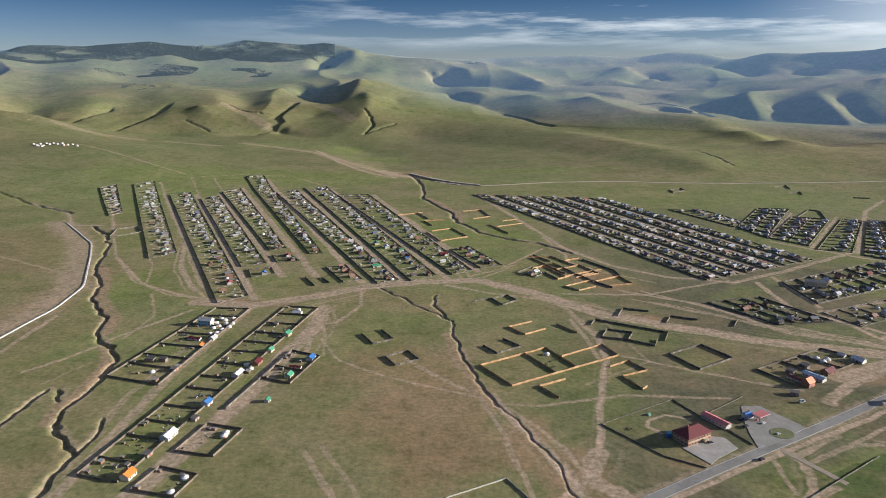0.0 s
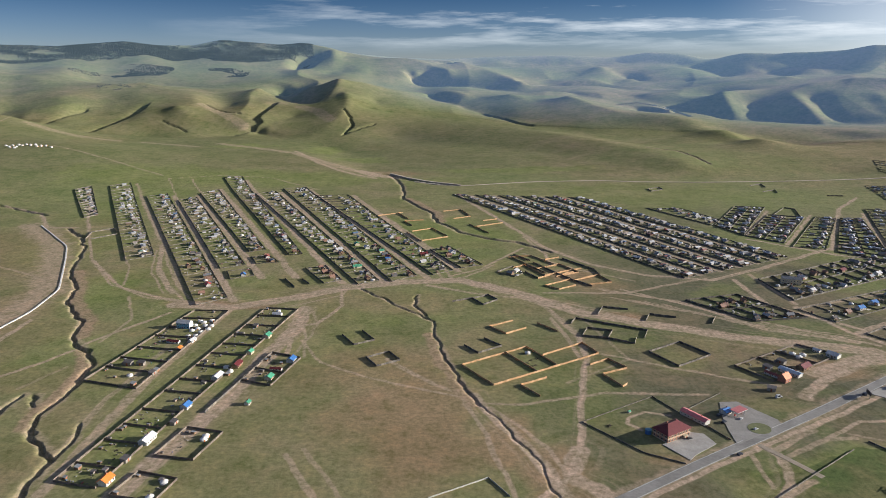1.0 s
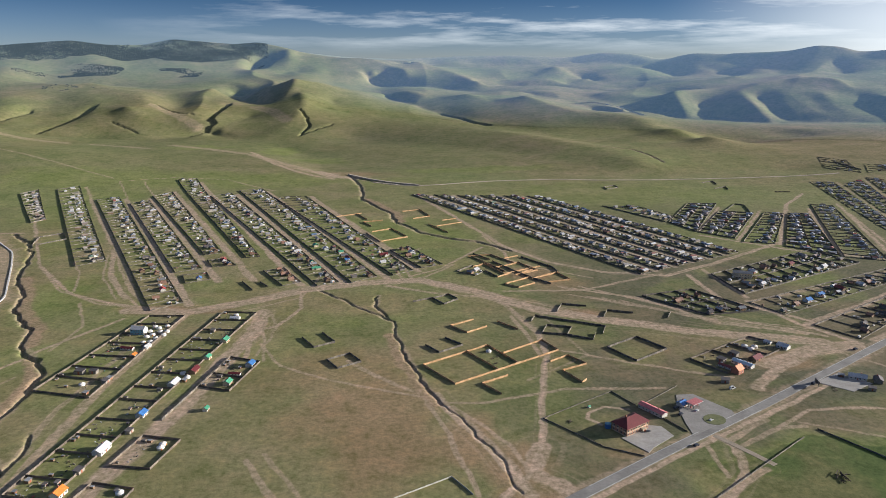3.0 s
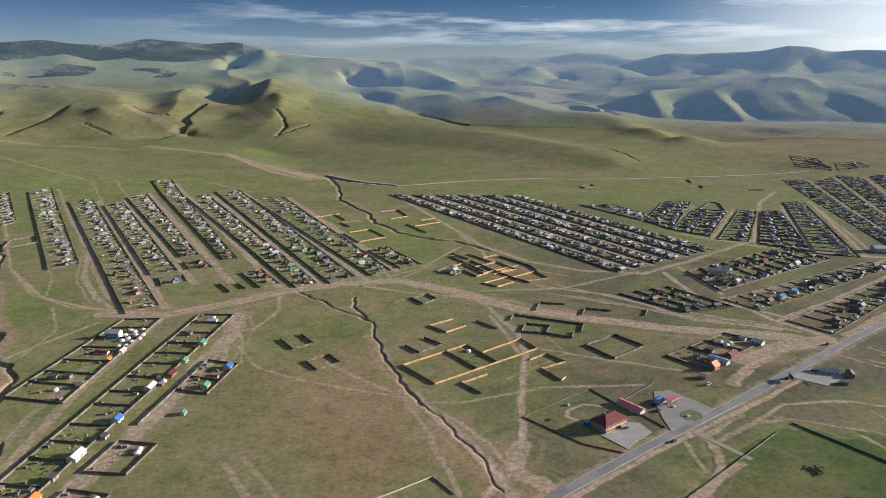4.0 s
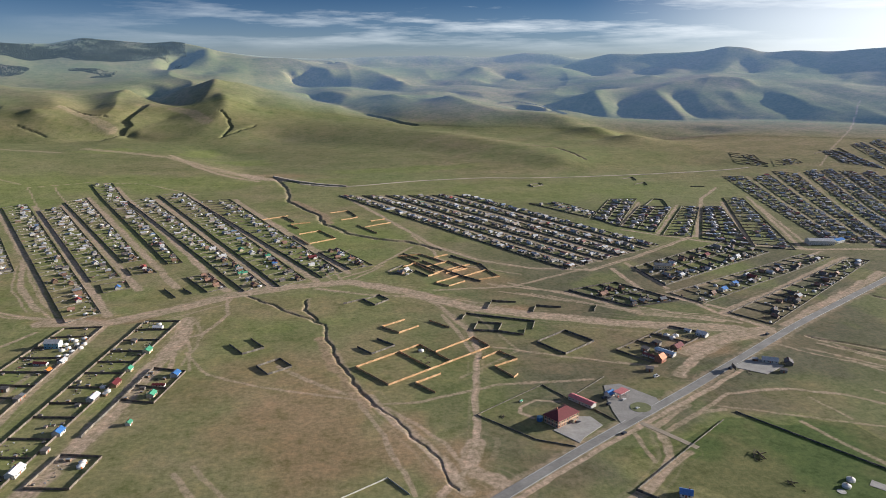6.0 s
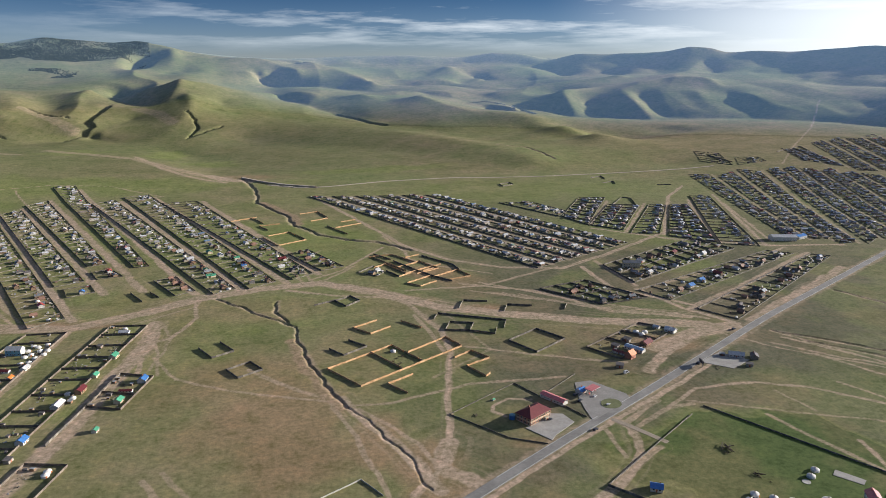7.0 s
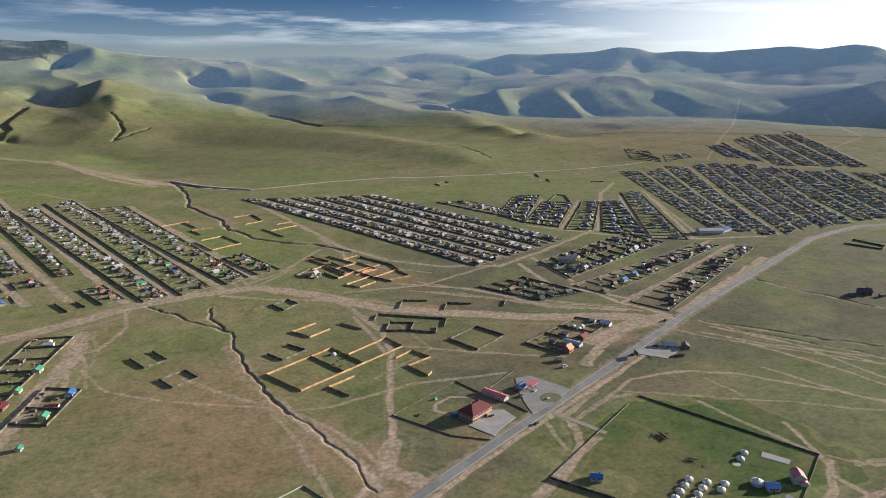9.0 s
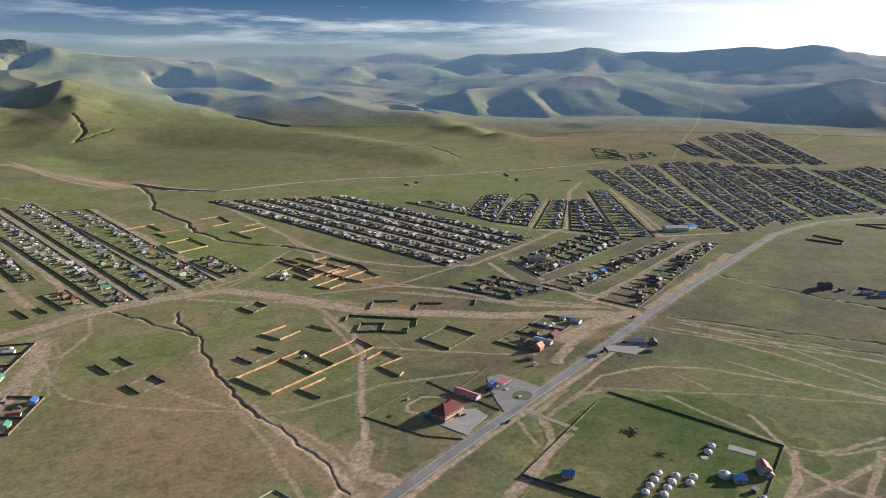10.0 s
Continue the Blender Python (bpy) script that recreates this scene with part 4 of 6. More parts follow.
# ---- the distance: ranges round the end of the valley, haze added as glow ----
def far_range():
    i0, n_a = int(np.searchsorted(RAD, 2600)), 1060
    ang, rad = ANG[:n_a], RAD[i0:]
    A, R = np.meshgrid(ang, rad)
    x, y, r, az = (R * np.sin(A)).ravel(), (R * np.cos(A)).ravel(), R.ravel(), np.degrees(A.ravel())
    begin = np.interp(az, [-41, -8, 2, 14, 63], [3050, 3050, 3050, 2750, 2700])
    z = HEIGHT[i0:, :n_a].ravel() + 1.5 - 4 * smooth(begin + 40, begin, r)
    z[r > RAD[-2] + 1] = -40
    i, j = np.meshgrid(np.arange(len(rad) - 1), np.arange(n_a - 1), indexing="ij")
    a = (i * n_a + j).ravel()
    a = a[r[a] > begin[a] - 60]
    me = bpy.data.meshes.new("backdrop")
    me.from_pydata(np.stack([x, y, z], -1).tolist(), [], np.stack([a, a + n_a, a + n_a + 1, a + 1], -1).tolist())
    me.polygons.foreach_set("use_smooth", np.ones(len(me.polygons), dtype=bool))
    # strength of the painted haze at each vertex
    me.attributes.new("haze_glow", "FLOAT", "POINT").data.foreach_set("value", (np.clip((r - begin) / (4900 - begin), 0, 1) * (1 - 0.62 * smooth(2, -6, az) * smooth(4800, 4700, r))).astype(np.float32))
    for name in ("dirt", "lush", "stony", "haze_olive", "dry"):
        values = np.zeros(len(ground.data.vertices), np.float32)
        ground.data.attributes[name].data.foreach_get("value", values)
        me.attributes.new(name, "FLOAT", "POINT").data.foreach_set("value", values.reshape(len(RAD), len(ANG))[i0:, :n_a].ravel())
    me.update()
    me.validate()
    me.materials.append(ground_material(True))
    return tagged(new("backdrop", me), "mountain ranges round the far valley end, blue haze painted as glow", "mountains", kind="structure")


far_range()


def far_woods():
    """Dark larch woods along the crest and in patches on the upper slopes."""
    rs = np.random.RandomState(3)
    verts, faces = [], []
    for a0, a1, r0, r1, count in WOODS:
        a, r = rs.uniform(a0, a1, 4 * count), rs.uniform(r0, r1, 4 * count)
        x, y = r * np.sin(np.radians(a)), r * np.cos(np.radians(a))
        e = np.hypot((a - (a0 + a1) / 2) / (a1 - a0), (r - (r0 + r1) / 2) / (r1 - r0)) + 1.3 * (fbm(x, y, 110, 93, 3) - 0.5) if count < 5000 else 0.75 * (4560 - r) / 200 + 1.2 * (fbm(x, y, 160, 94, 3) - 0.5)
        keep = np.nonzero((e < 0.5) & (rs.rand(4 * count) < 2.4 * fbm(x, y, 140, 91, 3) - 0.75))[0][:count]
        for k, z in zip(keep, surface(x[keep], y[keep])):
            h, w, n, turn = rs.uniform(4, 7), rs.uniform(2.6, 4.2), len(verts), rs.uniform(0, 1)
            verts += [(x[k] + w * math.cos(turn + math.pi * q / 3), y[k] + w * math.sin(turn + math.pi * q / 3), z + 1 + 0.6 * (q % 2)) for q in range(6)]
            verts.append((x[k] + 0.4, y[k], z + h))
            faces += [[n + q, n + (q + 1) % 6, n + 6] for q in range(6)]
    me = bpy.data.meshes.new("woods")
    me.from_pydata(verts, [], faces)
    larch = islands("larch_haze_glow", [(0, (0.026, 0.036, 0.026)), (0.4, (0.032, 0.042, 0.03)), (0.75, (0.023, 0.032, 0.026))], 0.9)
    # haze before the far trees, painted as a faint bluish emission
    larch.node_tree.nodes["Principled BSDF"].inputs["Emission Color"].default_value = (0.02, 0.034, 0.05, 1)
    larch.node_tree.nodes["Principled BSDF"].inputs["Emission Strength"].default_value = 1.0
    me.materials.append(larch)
    return tagged(new("woods", me), "dark larch woods on far hill crests with a painted haze glow", "woods", kind="stuff")


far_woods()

# ---- helpers for things ----
def mesh_of(name, bm, *mats):
    me = bpy.data.meshes.new(name)
    bm.normal_update()
    bm.to_mesh(me)
    bm.free()
    for m in mats:
        me.materials.append(m)
    return me


def part(name, bm, material, parent, label=""):
    ob = new(name, mesh_of(name, bm, material))
    ob.parent = parent
    return tagged(ob, label)


def box(bm, x0, y0, z0, x1, y1, z1):
    v = [bm.verts.new(c) for c in ((x0, y0, z0), (x1, y0, z0), (x1, y1, z0), (x0, y1, z0), (x0, y0, z1), (x1, y0, z1), (x1, y1, z1), (x0, y1, z1))]
    for f in ((3, 2, 1, 0), (4, 5, 6, 7), (0, 1, 5, 4), (1, 2, 6, 5), (2, 3, 7, 6), (3, 0, 4, 7)):
        bm.faces.new([v[i] for i in f])
    return v


def boxed(*dims):
    bm = bmesh.new()
    box(bm, *dims)
    return bm


def gable_walls(L, W, h, rise):
    bm = bmesh.new()
    prof = [(-W / 2, -1.0), (W / 2, -1.0), (W / 2, h), (0, h + rise), (-W / 2, h)]
    a = [bm.verts.new((-L / 2, y, z)) for y, z in prof]
    b = [bm.verts.new((L / 2, y, z)) for y, z in prof]
    bm.faces.new(a[::-1])
    bm.faces.new(b)
    for k in range(5):
        bm.faces.new((a[k], a[(k + 1) % 5], b[(k + 1) % 5], b[k]))
    return bm


def gable_roof(L, W, h, rise, over=0.5, thick=0.18):
    bm = bmesh.new()
    drop = rise * over / (W / 2)
    prof = [(-W / 2 - over, h - drop), (0, h + rise), (W / 2 + over, h - drop), (W / 2 + over, h - drop + thick), (0, h + rise + thick), (-W / 2 - over, h - drop + thick)]
    a = [bm.verts.new((-L / 2 - over, y, z + 0.02)) for y, z in prof]
    b = [bm.verts.new((L / 2 + over, y, z + 0.02)) for y, z in prof]
    for k in range(6):
        bm.faces.new((a[k], a[(k + 1) % 6], b[(k + 1) % 6], b[k]))
    for r in (a, b):
        bm.faces.new((r[0], r[1], r[4], r[5]))
        bm.faces.new((r[1], r[2], r[3], r[4]))
    bmesh.ops.recalc_face_normals(bm, faces=bm.faces)
    return bm


def hip_roof(L, W, h, rise, over=0.6):
    bm = bmesh.new()
    x, y, k = L / 2 + over, W / 2 + over, max(0.3, L / 2 - W / 2)
    lo = [bm.verts.new(c) for c in ((-x, -y, h), (x, -y, h), (x, y, h), (-x, y, h))]
    up = [bm.verts.new(c) for c in ((-x, -y, h + 0.2), (x, -y, h + 0.2), (x, y, h + 0.2), (-x, y, h + 0.2))]
    r = [bm.verts.new((-k, 0, h + rise)), bm.verts.new((k, 0, h + rise))]
    bm.faces.new(lo[::-1])
    for i in range(4):
        bm.faces.new((lo[i], lo[(i + 1) % 4], up[(i + 1) % 4], up[i]))
    bm.faces.new((up[0], up[1], r[1], r[0]))
    bm.faces.new((up[2], up[3], r[0], r[1]))
    bm.faces.new((up[1], up[2], r[1]))
    bm.faces.new((up[3], up[0], r[0]))
    return bm


def house(L, W, h, rise, wall, roof, label, storeys=1, hip=False, small=False):
    """A house at the origin: walls, roof, door, windows with panes, chimney."""
    top = tagged(new("house"), label, "house", "village houses" if small else "")
    part("wall", gable_walls(L, W, h, 0.01 if hip else rise), wall, top)
    part("roof", hip_roof(L, W, h, rise) if hip else gable_roof(L, W, h, rise), roof, top)
    part("door", boxed(-0.5, -W / 2 - 0.06, 0, 0.5, -W / 2 + 0.05, 2.0), door_paint, top)
    if small:
        for x in (-L * 0.3, L * 0.3):
            part("window", boxed(x - 0.6, -W / 2 - 0.07, 1.0, x + 0.6, -W / 2 + 0.07, 2.1), pane_dark, top)
        part("chimney", boxed(L * 0.2, W * 0.1, h, L * 0.2 + 0.6, W * 0.1 + 0.6, h + rise + 0.9), wall_brick, top)
        return top
    n = max(2, int(L / 3.2))
    for s in range(storeys):
        for k in range(n):
            x = -L / 2 + (k + 0.5) * L / n
            for side in (-1, 1):
                if side < 0 and s == 0 and abs(x) < 1.2:
                    continue
                y = side * W / 2
                win = part("window", boxed(x - 0.65, y - 0.08, 1.0 + 3 * s, x + 0.65, y + 0.08, 2.3 + 3 * s), wall_white, top)
                part("pane", boxed(x - 0.52, y - 0.1, 1.12 + 3 * s, x + 0.52, y + 0.1, 2.18 + 3 * s), pane_dark, win)
    part("chimney", boxed(L * 0.2, W * 0.1, h, L * 0.2 + 0.6, W * 0.1 + 0.6, h + rise + 0.9), wall_brick, top)
    return top


def shed(L, W, h, wall, roof, label):
    top = tagged(new("shed"), label, "shed", "yard sheds")
    part("wall", boxed(-L / 2, -W / 2, -0.8, L / 2, W / 2, h), wall, top)
    bm = bmesh.new()
    v = box(bm, -L / 2 - 0.3, -W / 2 - 0.3, h, L / 2 + 0.3, W / 2 + 0.3, h + 0.15)
    for i in (2, 3, 6, 7):
        v[i].co.z += 0.5
    part("roof", bm, roof, top)
    part("door", boxed(-0.5, -W / 2 - 0.06, 0, 0.5, -W / 2 + 0.04, 1.8), door_paint, top)
    return top


def ger(d, label):
    """A round felt tent: wall, roof, crown ring, stove pipe and door."""
    top = tagged(new("ger"), label, "ger", "round felt gers")
    r, n = d / 2, 20
    bm = bmesh.new()
    ring = lambda rad, z: [bm.verts.new((rad * math.cos(2 * math.pi * k / n), rad * math.sin(2 * math.pi * k / n), z)) for k in range(n)]
    a, b, c = ring(r, -0.5), ring(r * 1.01, 0.8), ring(r, 1.6)
    for lo, hi in ((a, b), (b, c)):
        for k in range(n):
            bm.faces.new((lo[k], lo[(k + 1) % n], hi[(k + 1) % n], hi[k]))
    part("wall", bm, felt, top)
    bm = bmesh.new()
    a, b, c = ring(r * 1.04, 1.55), ring(r * 0.55, 2.25), ring(r * 0.2, 2.65)
    for lo, hi in ((a, b), (b, c)):
        for k in range(n):
            bm.faces.new((lo[k], lo[(k + 1) % n], hi[(k + 1) % n], hi[k]))
    bm.faces.new(c)
    part("roof", bm, felt, top)
    bm = bmesh.new()
    bmesh.ops.create_cone(bm, cap_ends=True, segments=12, radius1=r * 0.2, radius2=r * 0.17, depth=0.25, matrix=Matrix.Translation((0, 0, 2.7)))
    part("crown", bm, roof_rust, top)
    bm = bmesh.new()
    bmesh.ops.create_cone(bm, cap_ends=True, segments=8, radius1=0.1, radius2=0.1, depth=1.2, matrix=Matrix.Translation((0.2, 0, 3.1)))
    part("stove_pipe", bm, steel, top)
    part("door", boxed(-0.45, -r - 0.08, 0, 0.45, -r + 0.2, 1.5), roof_orange, top)
    return top


def put(make, x, y, turn, size=1.0):
    """A copy of a model thing at a place of the ground."""
    return copy_thing(make, pose(x, y, at(x, y), 0, 0, turn) @ Matrix.Diagonal((size, size, size, 1)))


class Boards:
    """Many upright boxes gathered into one mesh."""
    def __init__(self):
        self.v, self.f, self.m = [], [], []

    def hexa(self, corners, mat=0):
        k = len(self.v)
        self.v += corners
        self.f += [[k + i for i in q] for q in ((3, 2, 1, 0), (4, 5, 6, 7), (0, 1, 5, 4), (1, 2, 6, 5), (2, 3, 7, 6), (3, 0, 4, 7))]
        self.m += [mat] * 6

    def block(self, x, y, z, L, W, h, a, mat=0):
        c, s = math.cos(a), math.sin(a)
        base = [(x + u * c - v * s, y + u * s + v * c) for u, v in ((-L / 2, -W / 2), (L / 2, -W / 2), (L / 2, W / 2), (-L / 2, W / 2))]
        self.hexa([(*p, z - 0.6) for p in base] + [(*p, z + h) for p in base], mat)

    def gable(self, x, y, z, L, W, h, rise, a, mats=(0, 1)):
        c, s = math.cos(a), math.sin(a)
        self.block(x, y, z, L, W, h, a, mats[0])
        k = len(self.v)
        o = 0.4
        for u, v, t in ((-L / 2 - o, -W / 2 - o, h), (L / 2 + o, -W / 2 - o, h), (L / 2 + o, W / 2 + o, h), (-L / 2 - o, W / 2 + o, h), (-L / 2 - o, 0, h + rise), (L / 2 + o, 0, h + rise)):
            self.v.append((x + u * c - v * s, y + u * s + v * c, z + t))
        self.f += [[k, k + 1, k + 5, k + 4], [k + 2, k + 3, k + 4, k + 5], [k + 1, k + 2, k + 5], [k + 3, k, k + 4], [k + 3, k + 2, k + 1, k]]
        self.m += [mats[1]] * 5

    def tent(self, x, y, z, d, mat):
        k, n = len(self.v), 10
        for rad, h in ((d / 2, -0.4), (d / 2, 1.6), (d * 0.12, 2.6)):
            self.v += [(x + rad * math.cos(2 * math.pi * i / n), y + rad * math.sin(2 * math.pi * i / n), z + h) for i in range(n)]
        for r in (0, 1):
            self.f += [[k + r * n + i, k + r * n + (i + 1) % n, k + (r + 1) * n + (i + 1) % n, k + (r + 1) * n + i] for i in range(n)]
        self.f.append([k + 2 * n + i for i in range(n)])
        self.m += [mat] * (2 * n + 1)

    def run(self, points, height, step, rng, thick=0.16, gap=0.0):
        """A board fence along a line, its tops uneven, with a gap here and there."""
        for p, q in zip(points, points[1:]):
            L = math.hypot(q[0] - p[0], q[1] - p[1])
            n = max(1, round(L / step))
            ux, uy = (q[0] - p[0]) / max(L, 1e-6), (q[1] - p[1]) / max(L, 1e-6)
            zs = surface(np.linspace(p[0], q[0], n + 1), np.linspace(p[1], q[1], n + 1))
            for k in range(n):
                if rng.random() < gap:
                    continue
                h = height * rng.uniform(0.9, 1.08)
                e = rng.uniform(-0.06, 0.06)
                a, b = L * k / n, L * (k + 1) / n
                c = [(p[0] + ux * s - uy * (w + e), p[1] + uy * s + ux * (w + e)) for s, w in ((a, -thick / 2), (b, -thick / 2), (b, thick / 2), (a, thick / 2))]
                z0, z1 = zs[k], zs[k + 1]
                self.hexa([(*c[0], z0 - 0.5), (*c[1], z1 - 0.5), (*c[2], z1 - 0.5), (*c[3], z0 - 0.5), (*c[0], z0 + h), (*c[1], z1 + h), (*c[2], z1 + h), (*c[3], z0 + h)])

    def done(self, name, mats, label, category, kind=""):
        me = bpy.data.meshes.new(name)
        me.from_pydata(self.v, [], self.f)
        for m in mats:
            me.materials.append(m)
        me.polygons.foreach_set("material_index", np.array(self.m, dtype=np.int32))
        me.update()
        return tagged(new(name, me), label, category, kind=kind)


# ---- model buildings, copied into the plots ----
MODELS = [
    house(9, 6.5, 2.8, 1.9, wall_brown, roof_grey, "log house with a grey tin gable roof in a fenced yard", small=True),
    house(8, 6, 2.7, 1.7, wall_grey, roof_dark, "small grey plank house with a dark tarred gable roof", small=True),
    house(10, 7, 2.9, 2.0, wall_white, roof_white, "white house with a pale metal gable roof", small=True),
    house(8, 6, 2.7, 2.2, wall_brown, roof_rust, "brown log house with a rusty gable roof", small=True),
    house(9, 7, 3.0, 2.2, wall_white, roof_red, "white house with a bright red gable roof", small=True),
    house(9, 7, 3.0, 2.2, wall_white, roof_blue, "white house with a bright blue gable roof", small=True),
    house(9, 7, 3.0, 2.2, wall_cream, roof_green, "cream house with a green metal gable roof", small=True),
    house(9, 7, 3.0, 2.2, wall_white, roof_orange, "white house with a vivid orange gable roof", small=True),
    house(12, 7, 3.0, 2.2, wall_brown, roof_maroon, "brown house with a dark red gable roof", small=True),
]
PICK = [0] * 9 + [1] * 14 + [2] * 3 + [3] * 8 + [4, 5, 8, 6]
SHEDS = [shed(5, 3.5, 2.2, wall_grey, roof_dark, "low grey plank shed with a lean-to roof"), shed(4, 3, 2.1, wall_brown, roof_grey, "small brown plank shed with a tin roof")]
GER = ger(5.6, "round white felt ger with an orange door")
for k, ob in enumerate([*MODELS, *SHEDS, GER]):
    ob.matrix_basis = pose(-60 + 14 * k, -420, at(-60 + 14 * k, -420))


def panel_mesh():
    bm = bmesh.new()
    for k, h in enumerate((1.9, 2.0, 1.86, 1.95)):
        box(bm, k * 1.25 + 0.02, -0.07 + 0.02 * (k % 2), -0.6, k * 1.25 + 1.24, 0.05 + 0.02 * (k % 2), h)
    return mesh_of("fence_panel", bm, panel_wood)


PANEL = panel_mesh()


def panel_fence(lines, label):
    """A fence of plank panels, each panel a part."""
    top = tagged(new("fence"), label, "fence", "yard fences")
    x0, y0 = lines[0][0]
    top.location = (x0, y0, at(x0, y0))
    for line in lines:
        for p, q in zip(line, line[1:]):
            L = math.hypot(q[0] - p[0], q[1] - p[1])
            n = max(1, round(L / 5))
            a = math.atan2(q[1] - p[1], q[0] - p[0])
            xs, ys = np.linspace(p[0], q[0], n + 1), np.linspace(p[1], q[1], n + 1)
            zs = surface(xs, ys)
            for k in range(n):
                ob = new("fence_panel", PANEL)
                ob.parent = top
                m = Matrix.Translation((xs[k] - x0, ys[k] - y0, zs[k] - top.location.z)) @ Euler((0, -math.atan2(zs[k + 1] - zs[k], L / n), a)).to_matrix().to_4x4()
                ob.matrix_basis = m @ Matrix.Diagonal((L / n / 5, 1, 1, 1))
    return top


def sided_fence(lines, mat, height, step, label, strip=False, low=0.6):
    """A board fence whose straight sides are parts."""
    top = tagged(new("fence"), label, "fence", "yard fences")
    x0, y0 = lines[0][0]
    top.location = (x0, y0, at(x0, y0))
    for k, line in enumerate(lines):
        b = Boards()
        b.run(line, height * (1.0 if k == 0 else low if k == 1 else 0.65 * low + 0.15) if strip else height, step, rng)
        b.v = [(x - x0, y - y0, z - top.location.z) for x, y, z in b.v]
        side = b.done("fence_side", [mat], "", "")
        side.parent = top
    return top


FENCE_LABEL = {"far": "weathered grey board fences round far yards", "village": "weathered grey board fences round a strip of yards",
               "town": "dark board fences round a double row of yards", "dense": "dark board fences of densely packed yards", "empty": "grey board fence round an empty yard",
               "near": "grey plank fence round a row of grassy yards", "shop": "plank fence round a roadside yard"}
rng = random.Random(11)


def block(c, rows, n, kind):
    """A strip of fenced yards between four corners: near left, near right, far right, far left."""
    nl, nr, fr, fl = [np.array(p, float) for p in c]

    if kind == "dense":
        way = (fl - nl) / np.linalg.norm(fl - nl)
        fl, fr = fl + way * rng.uniform(-40, 45), fr + way * rng.uniform(-40, 45)
        nl, nr = nl + way * rng.uniform(-14, 26), nr + way * rng.uniform(-14, 26)

    def P(u, v):
        p = (nl + (nr - nl) * u) * (1 - v) + (fl + (fr - fl) * u) * v
        return float(p[0]), float(p[1])

    length = np.linalg.norm(fl - nl)
    if kind in ("village", "dense", "town", "far"):
        n = max(1, round(length / {"village": 27, "town": 25, "dense": 29}.get(kind, 27)))
    cuts = [0] + [(k + rng.uniform(-0.18, 0.18)) / n for k in range(1, n)] + [1]
    edge = lambda u: [P(u, v) for v in cuts]
    lines = [edge(0), edge(1)] + [[P(0, v), P(1, v)] for v in cuts]
    if rows > 1:
        lines.append(edge(0.5))
    along_a = math.degrees(math.atan2(*(fl - nl)[::-1]))
    if kind in ("near", "shop"):
        panel_fence(lines, FENCE_LABEL[kind])
        for v0, v1 in zip(cuts, cuts[1:]):
            for k in range(3 if kind == "near" else 2):
                x, y = P(rng.choice((rng.uniform(0.06, 0.16), rng.uniform(0.2, 0.9))), v0 + (v1 - v0) * rng.choice((0.12, 0.85, rng.uniform(0.2, 0.8))))
                put(rng.choice(SHEDS), x, y, along_a + rng.choice((0, 90)), rng.uniform(0.35, 0.85))
        b = Boards()
        heaps = [(rng.uniform(0.06, 0.94), rng.uniform(0.03, 0.97)) for _ in range(2 * n)]
        for k in range(13 * n):
            u, v = rng.choice(heaps)
            x, y = P(min(0.96, max(0.04, u + rng.gauss(0, 0.05))), min(0.99, max(0.01, v + rng.gauss(0, 0.05 / n * 7))))
            b.block(x, y, at(x, y), rng.uniform(0.5, 2.4), rng.uniform(0.25, 0.9), rng.uniform(0.2, 0.8), rng.uniform(0, 3.1), rng.choice((0, 0, 1)))
        b.done("yard_clutter", [wood_grey, stuff_roof], "scrap, firewood and crates lying about the yards", "clutter", "stuff")
        return
    if kind == "dense":
        b = Boards()
        for l in lines:
            b.run(l, 1.15, 6.0, rng, gap=0.18)
        b.done("yard_fences", [wood_grey], FENCE_LABEL[kind], "fence", "stuff")
    else:
        sided_fence(lines, wood_grey, 1.8 if kind == "town" else 2.0, 3.0, FENCE_LABEL[kind], kind in ("town", "village") and rows == 1)
    if kind == "empty":
        return
    stuff = Boards()
    for v0, v1 in zip(cuts, cuts[1:]):
        for r in range(rows):
            for k in range(rng.choice((2, 2, 3) if kind == "town" else (1, 2, 2))):
                u, v = (r + rng.choice((rng.uniform(0.5, 0.86), rng.uniform(0.58, 0.86), rng.uniform(0.25, 0.8)))) / rows, v0 + (v1 - v0) * rng.uniform(0.2, 0.8)
                x, y = P(u, v)
                turn = along_a + rng.choice((0, 90)) + rng.uniform(-5, 5)
                if kind == "village" and math.hypot(x, y) < 1130:
                    if rng.random() < 0.12:
                        put(GER, x, y, rng.uniform(0, 360))
                    else:
                        put(MODELS[rng.choice(PICK)], x, y, turn, rng.uniform(0.78, 1.08))
                elif rng.random() < 0.1:
                    stuff.tent(x, y, at(x, y), 5.6, 2)
                else:
                    stuff.gable(x, y, at(x, y), rng.uniform(5.5, 11), rng.uniform(4.6, 7.4), rng.uniform(1.9, 2.8), rng.uniform(0.9, 1.9), radians(turn))
            for k in range(rng.choice((4, 5, 6))):
                x, y = P((r + rng.choice((rng.uniform(0.08, 0.92), rng.uniform(0.5, 0.95), rng.uniform(0.6, 0.95)))) / rows, v0 + (v1 - v0) * rng.uniform(0.06, 0.94))
                stuff.block(x, y, at(x, y), rng.uniform(1.2, 4.6), rng.uniform(1.0, 3), rng.uniform(0.7, 2.3), radians(along_a + rng.choice((0, 90))), rng.choice((0, 0, 1)))
    stuff.done("yard_buildings" if kind != "village" else "yard_clutter", [stuff_wall, stuff_roof, felt],
               "small weathered houses, sheds and white gers in yards" if kind != "village" else "houses, sheds, woodpiles and scrap in the yards", "yards", "stuff")


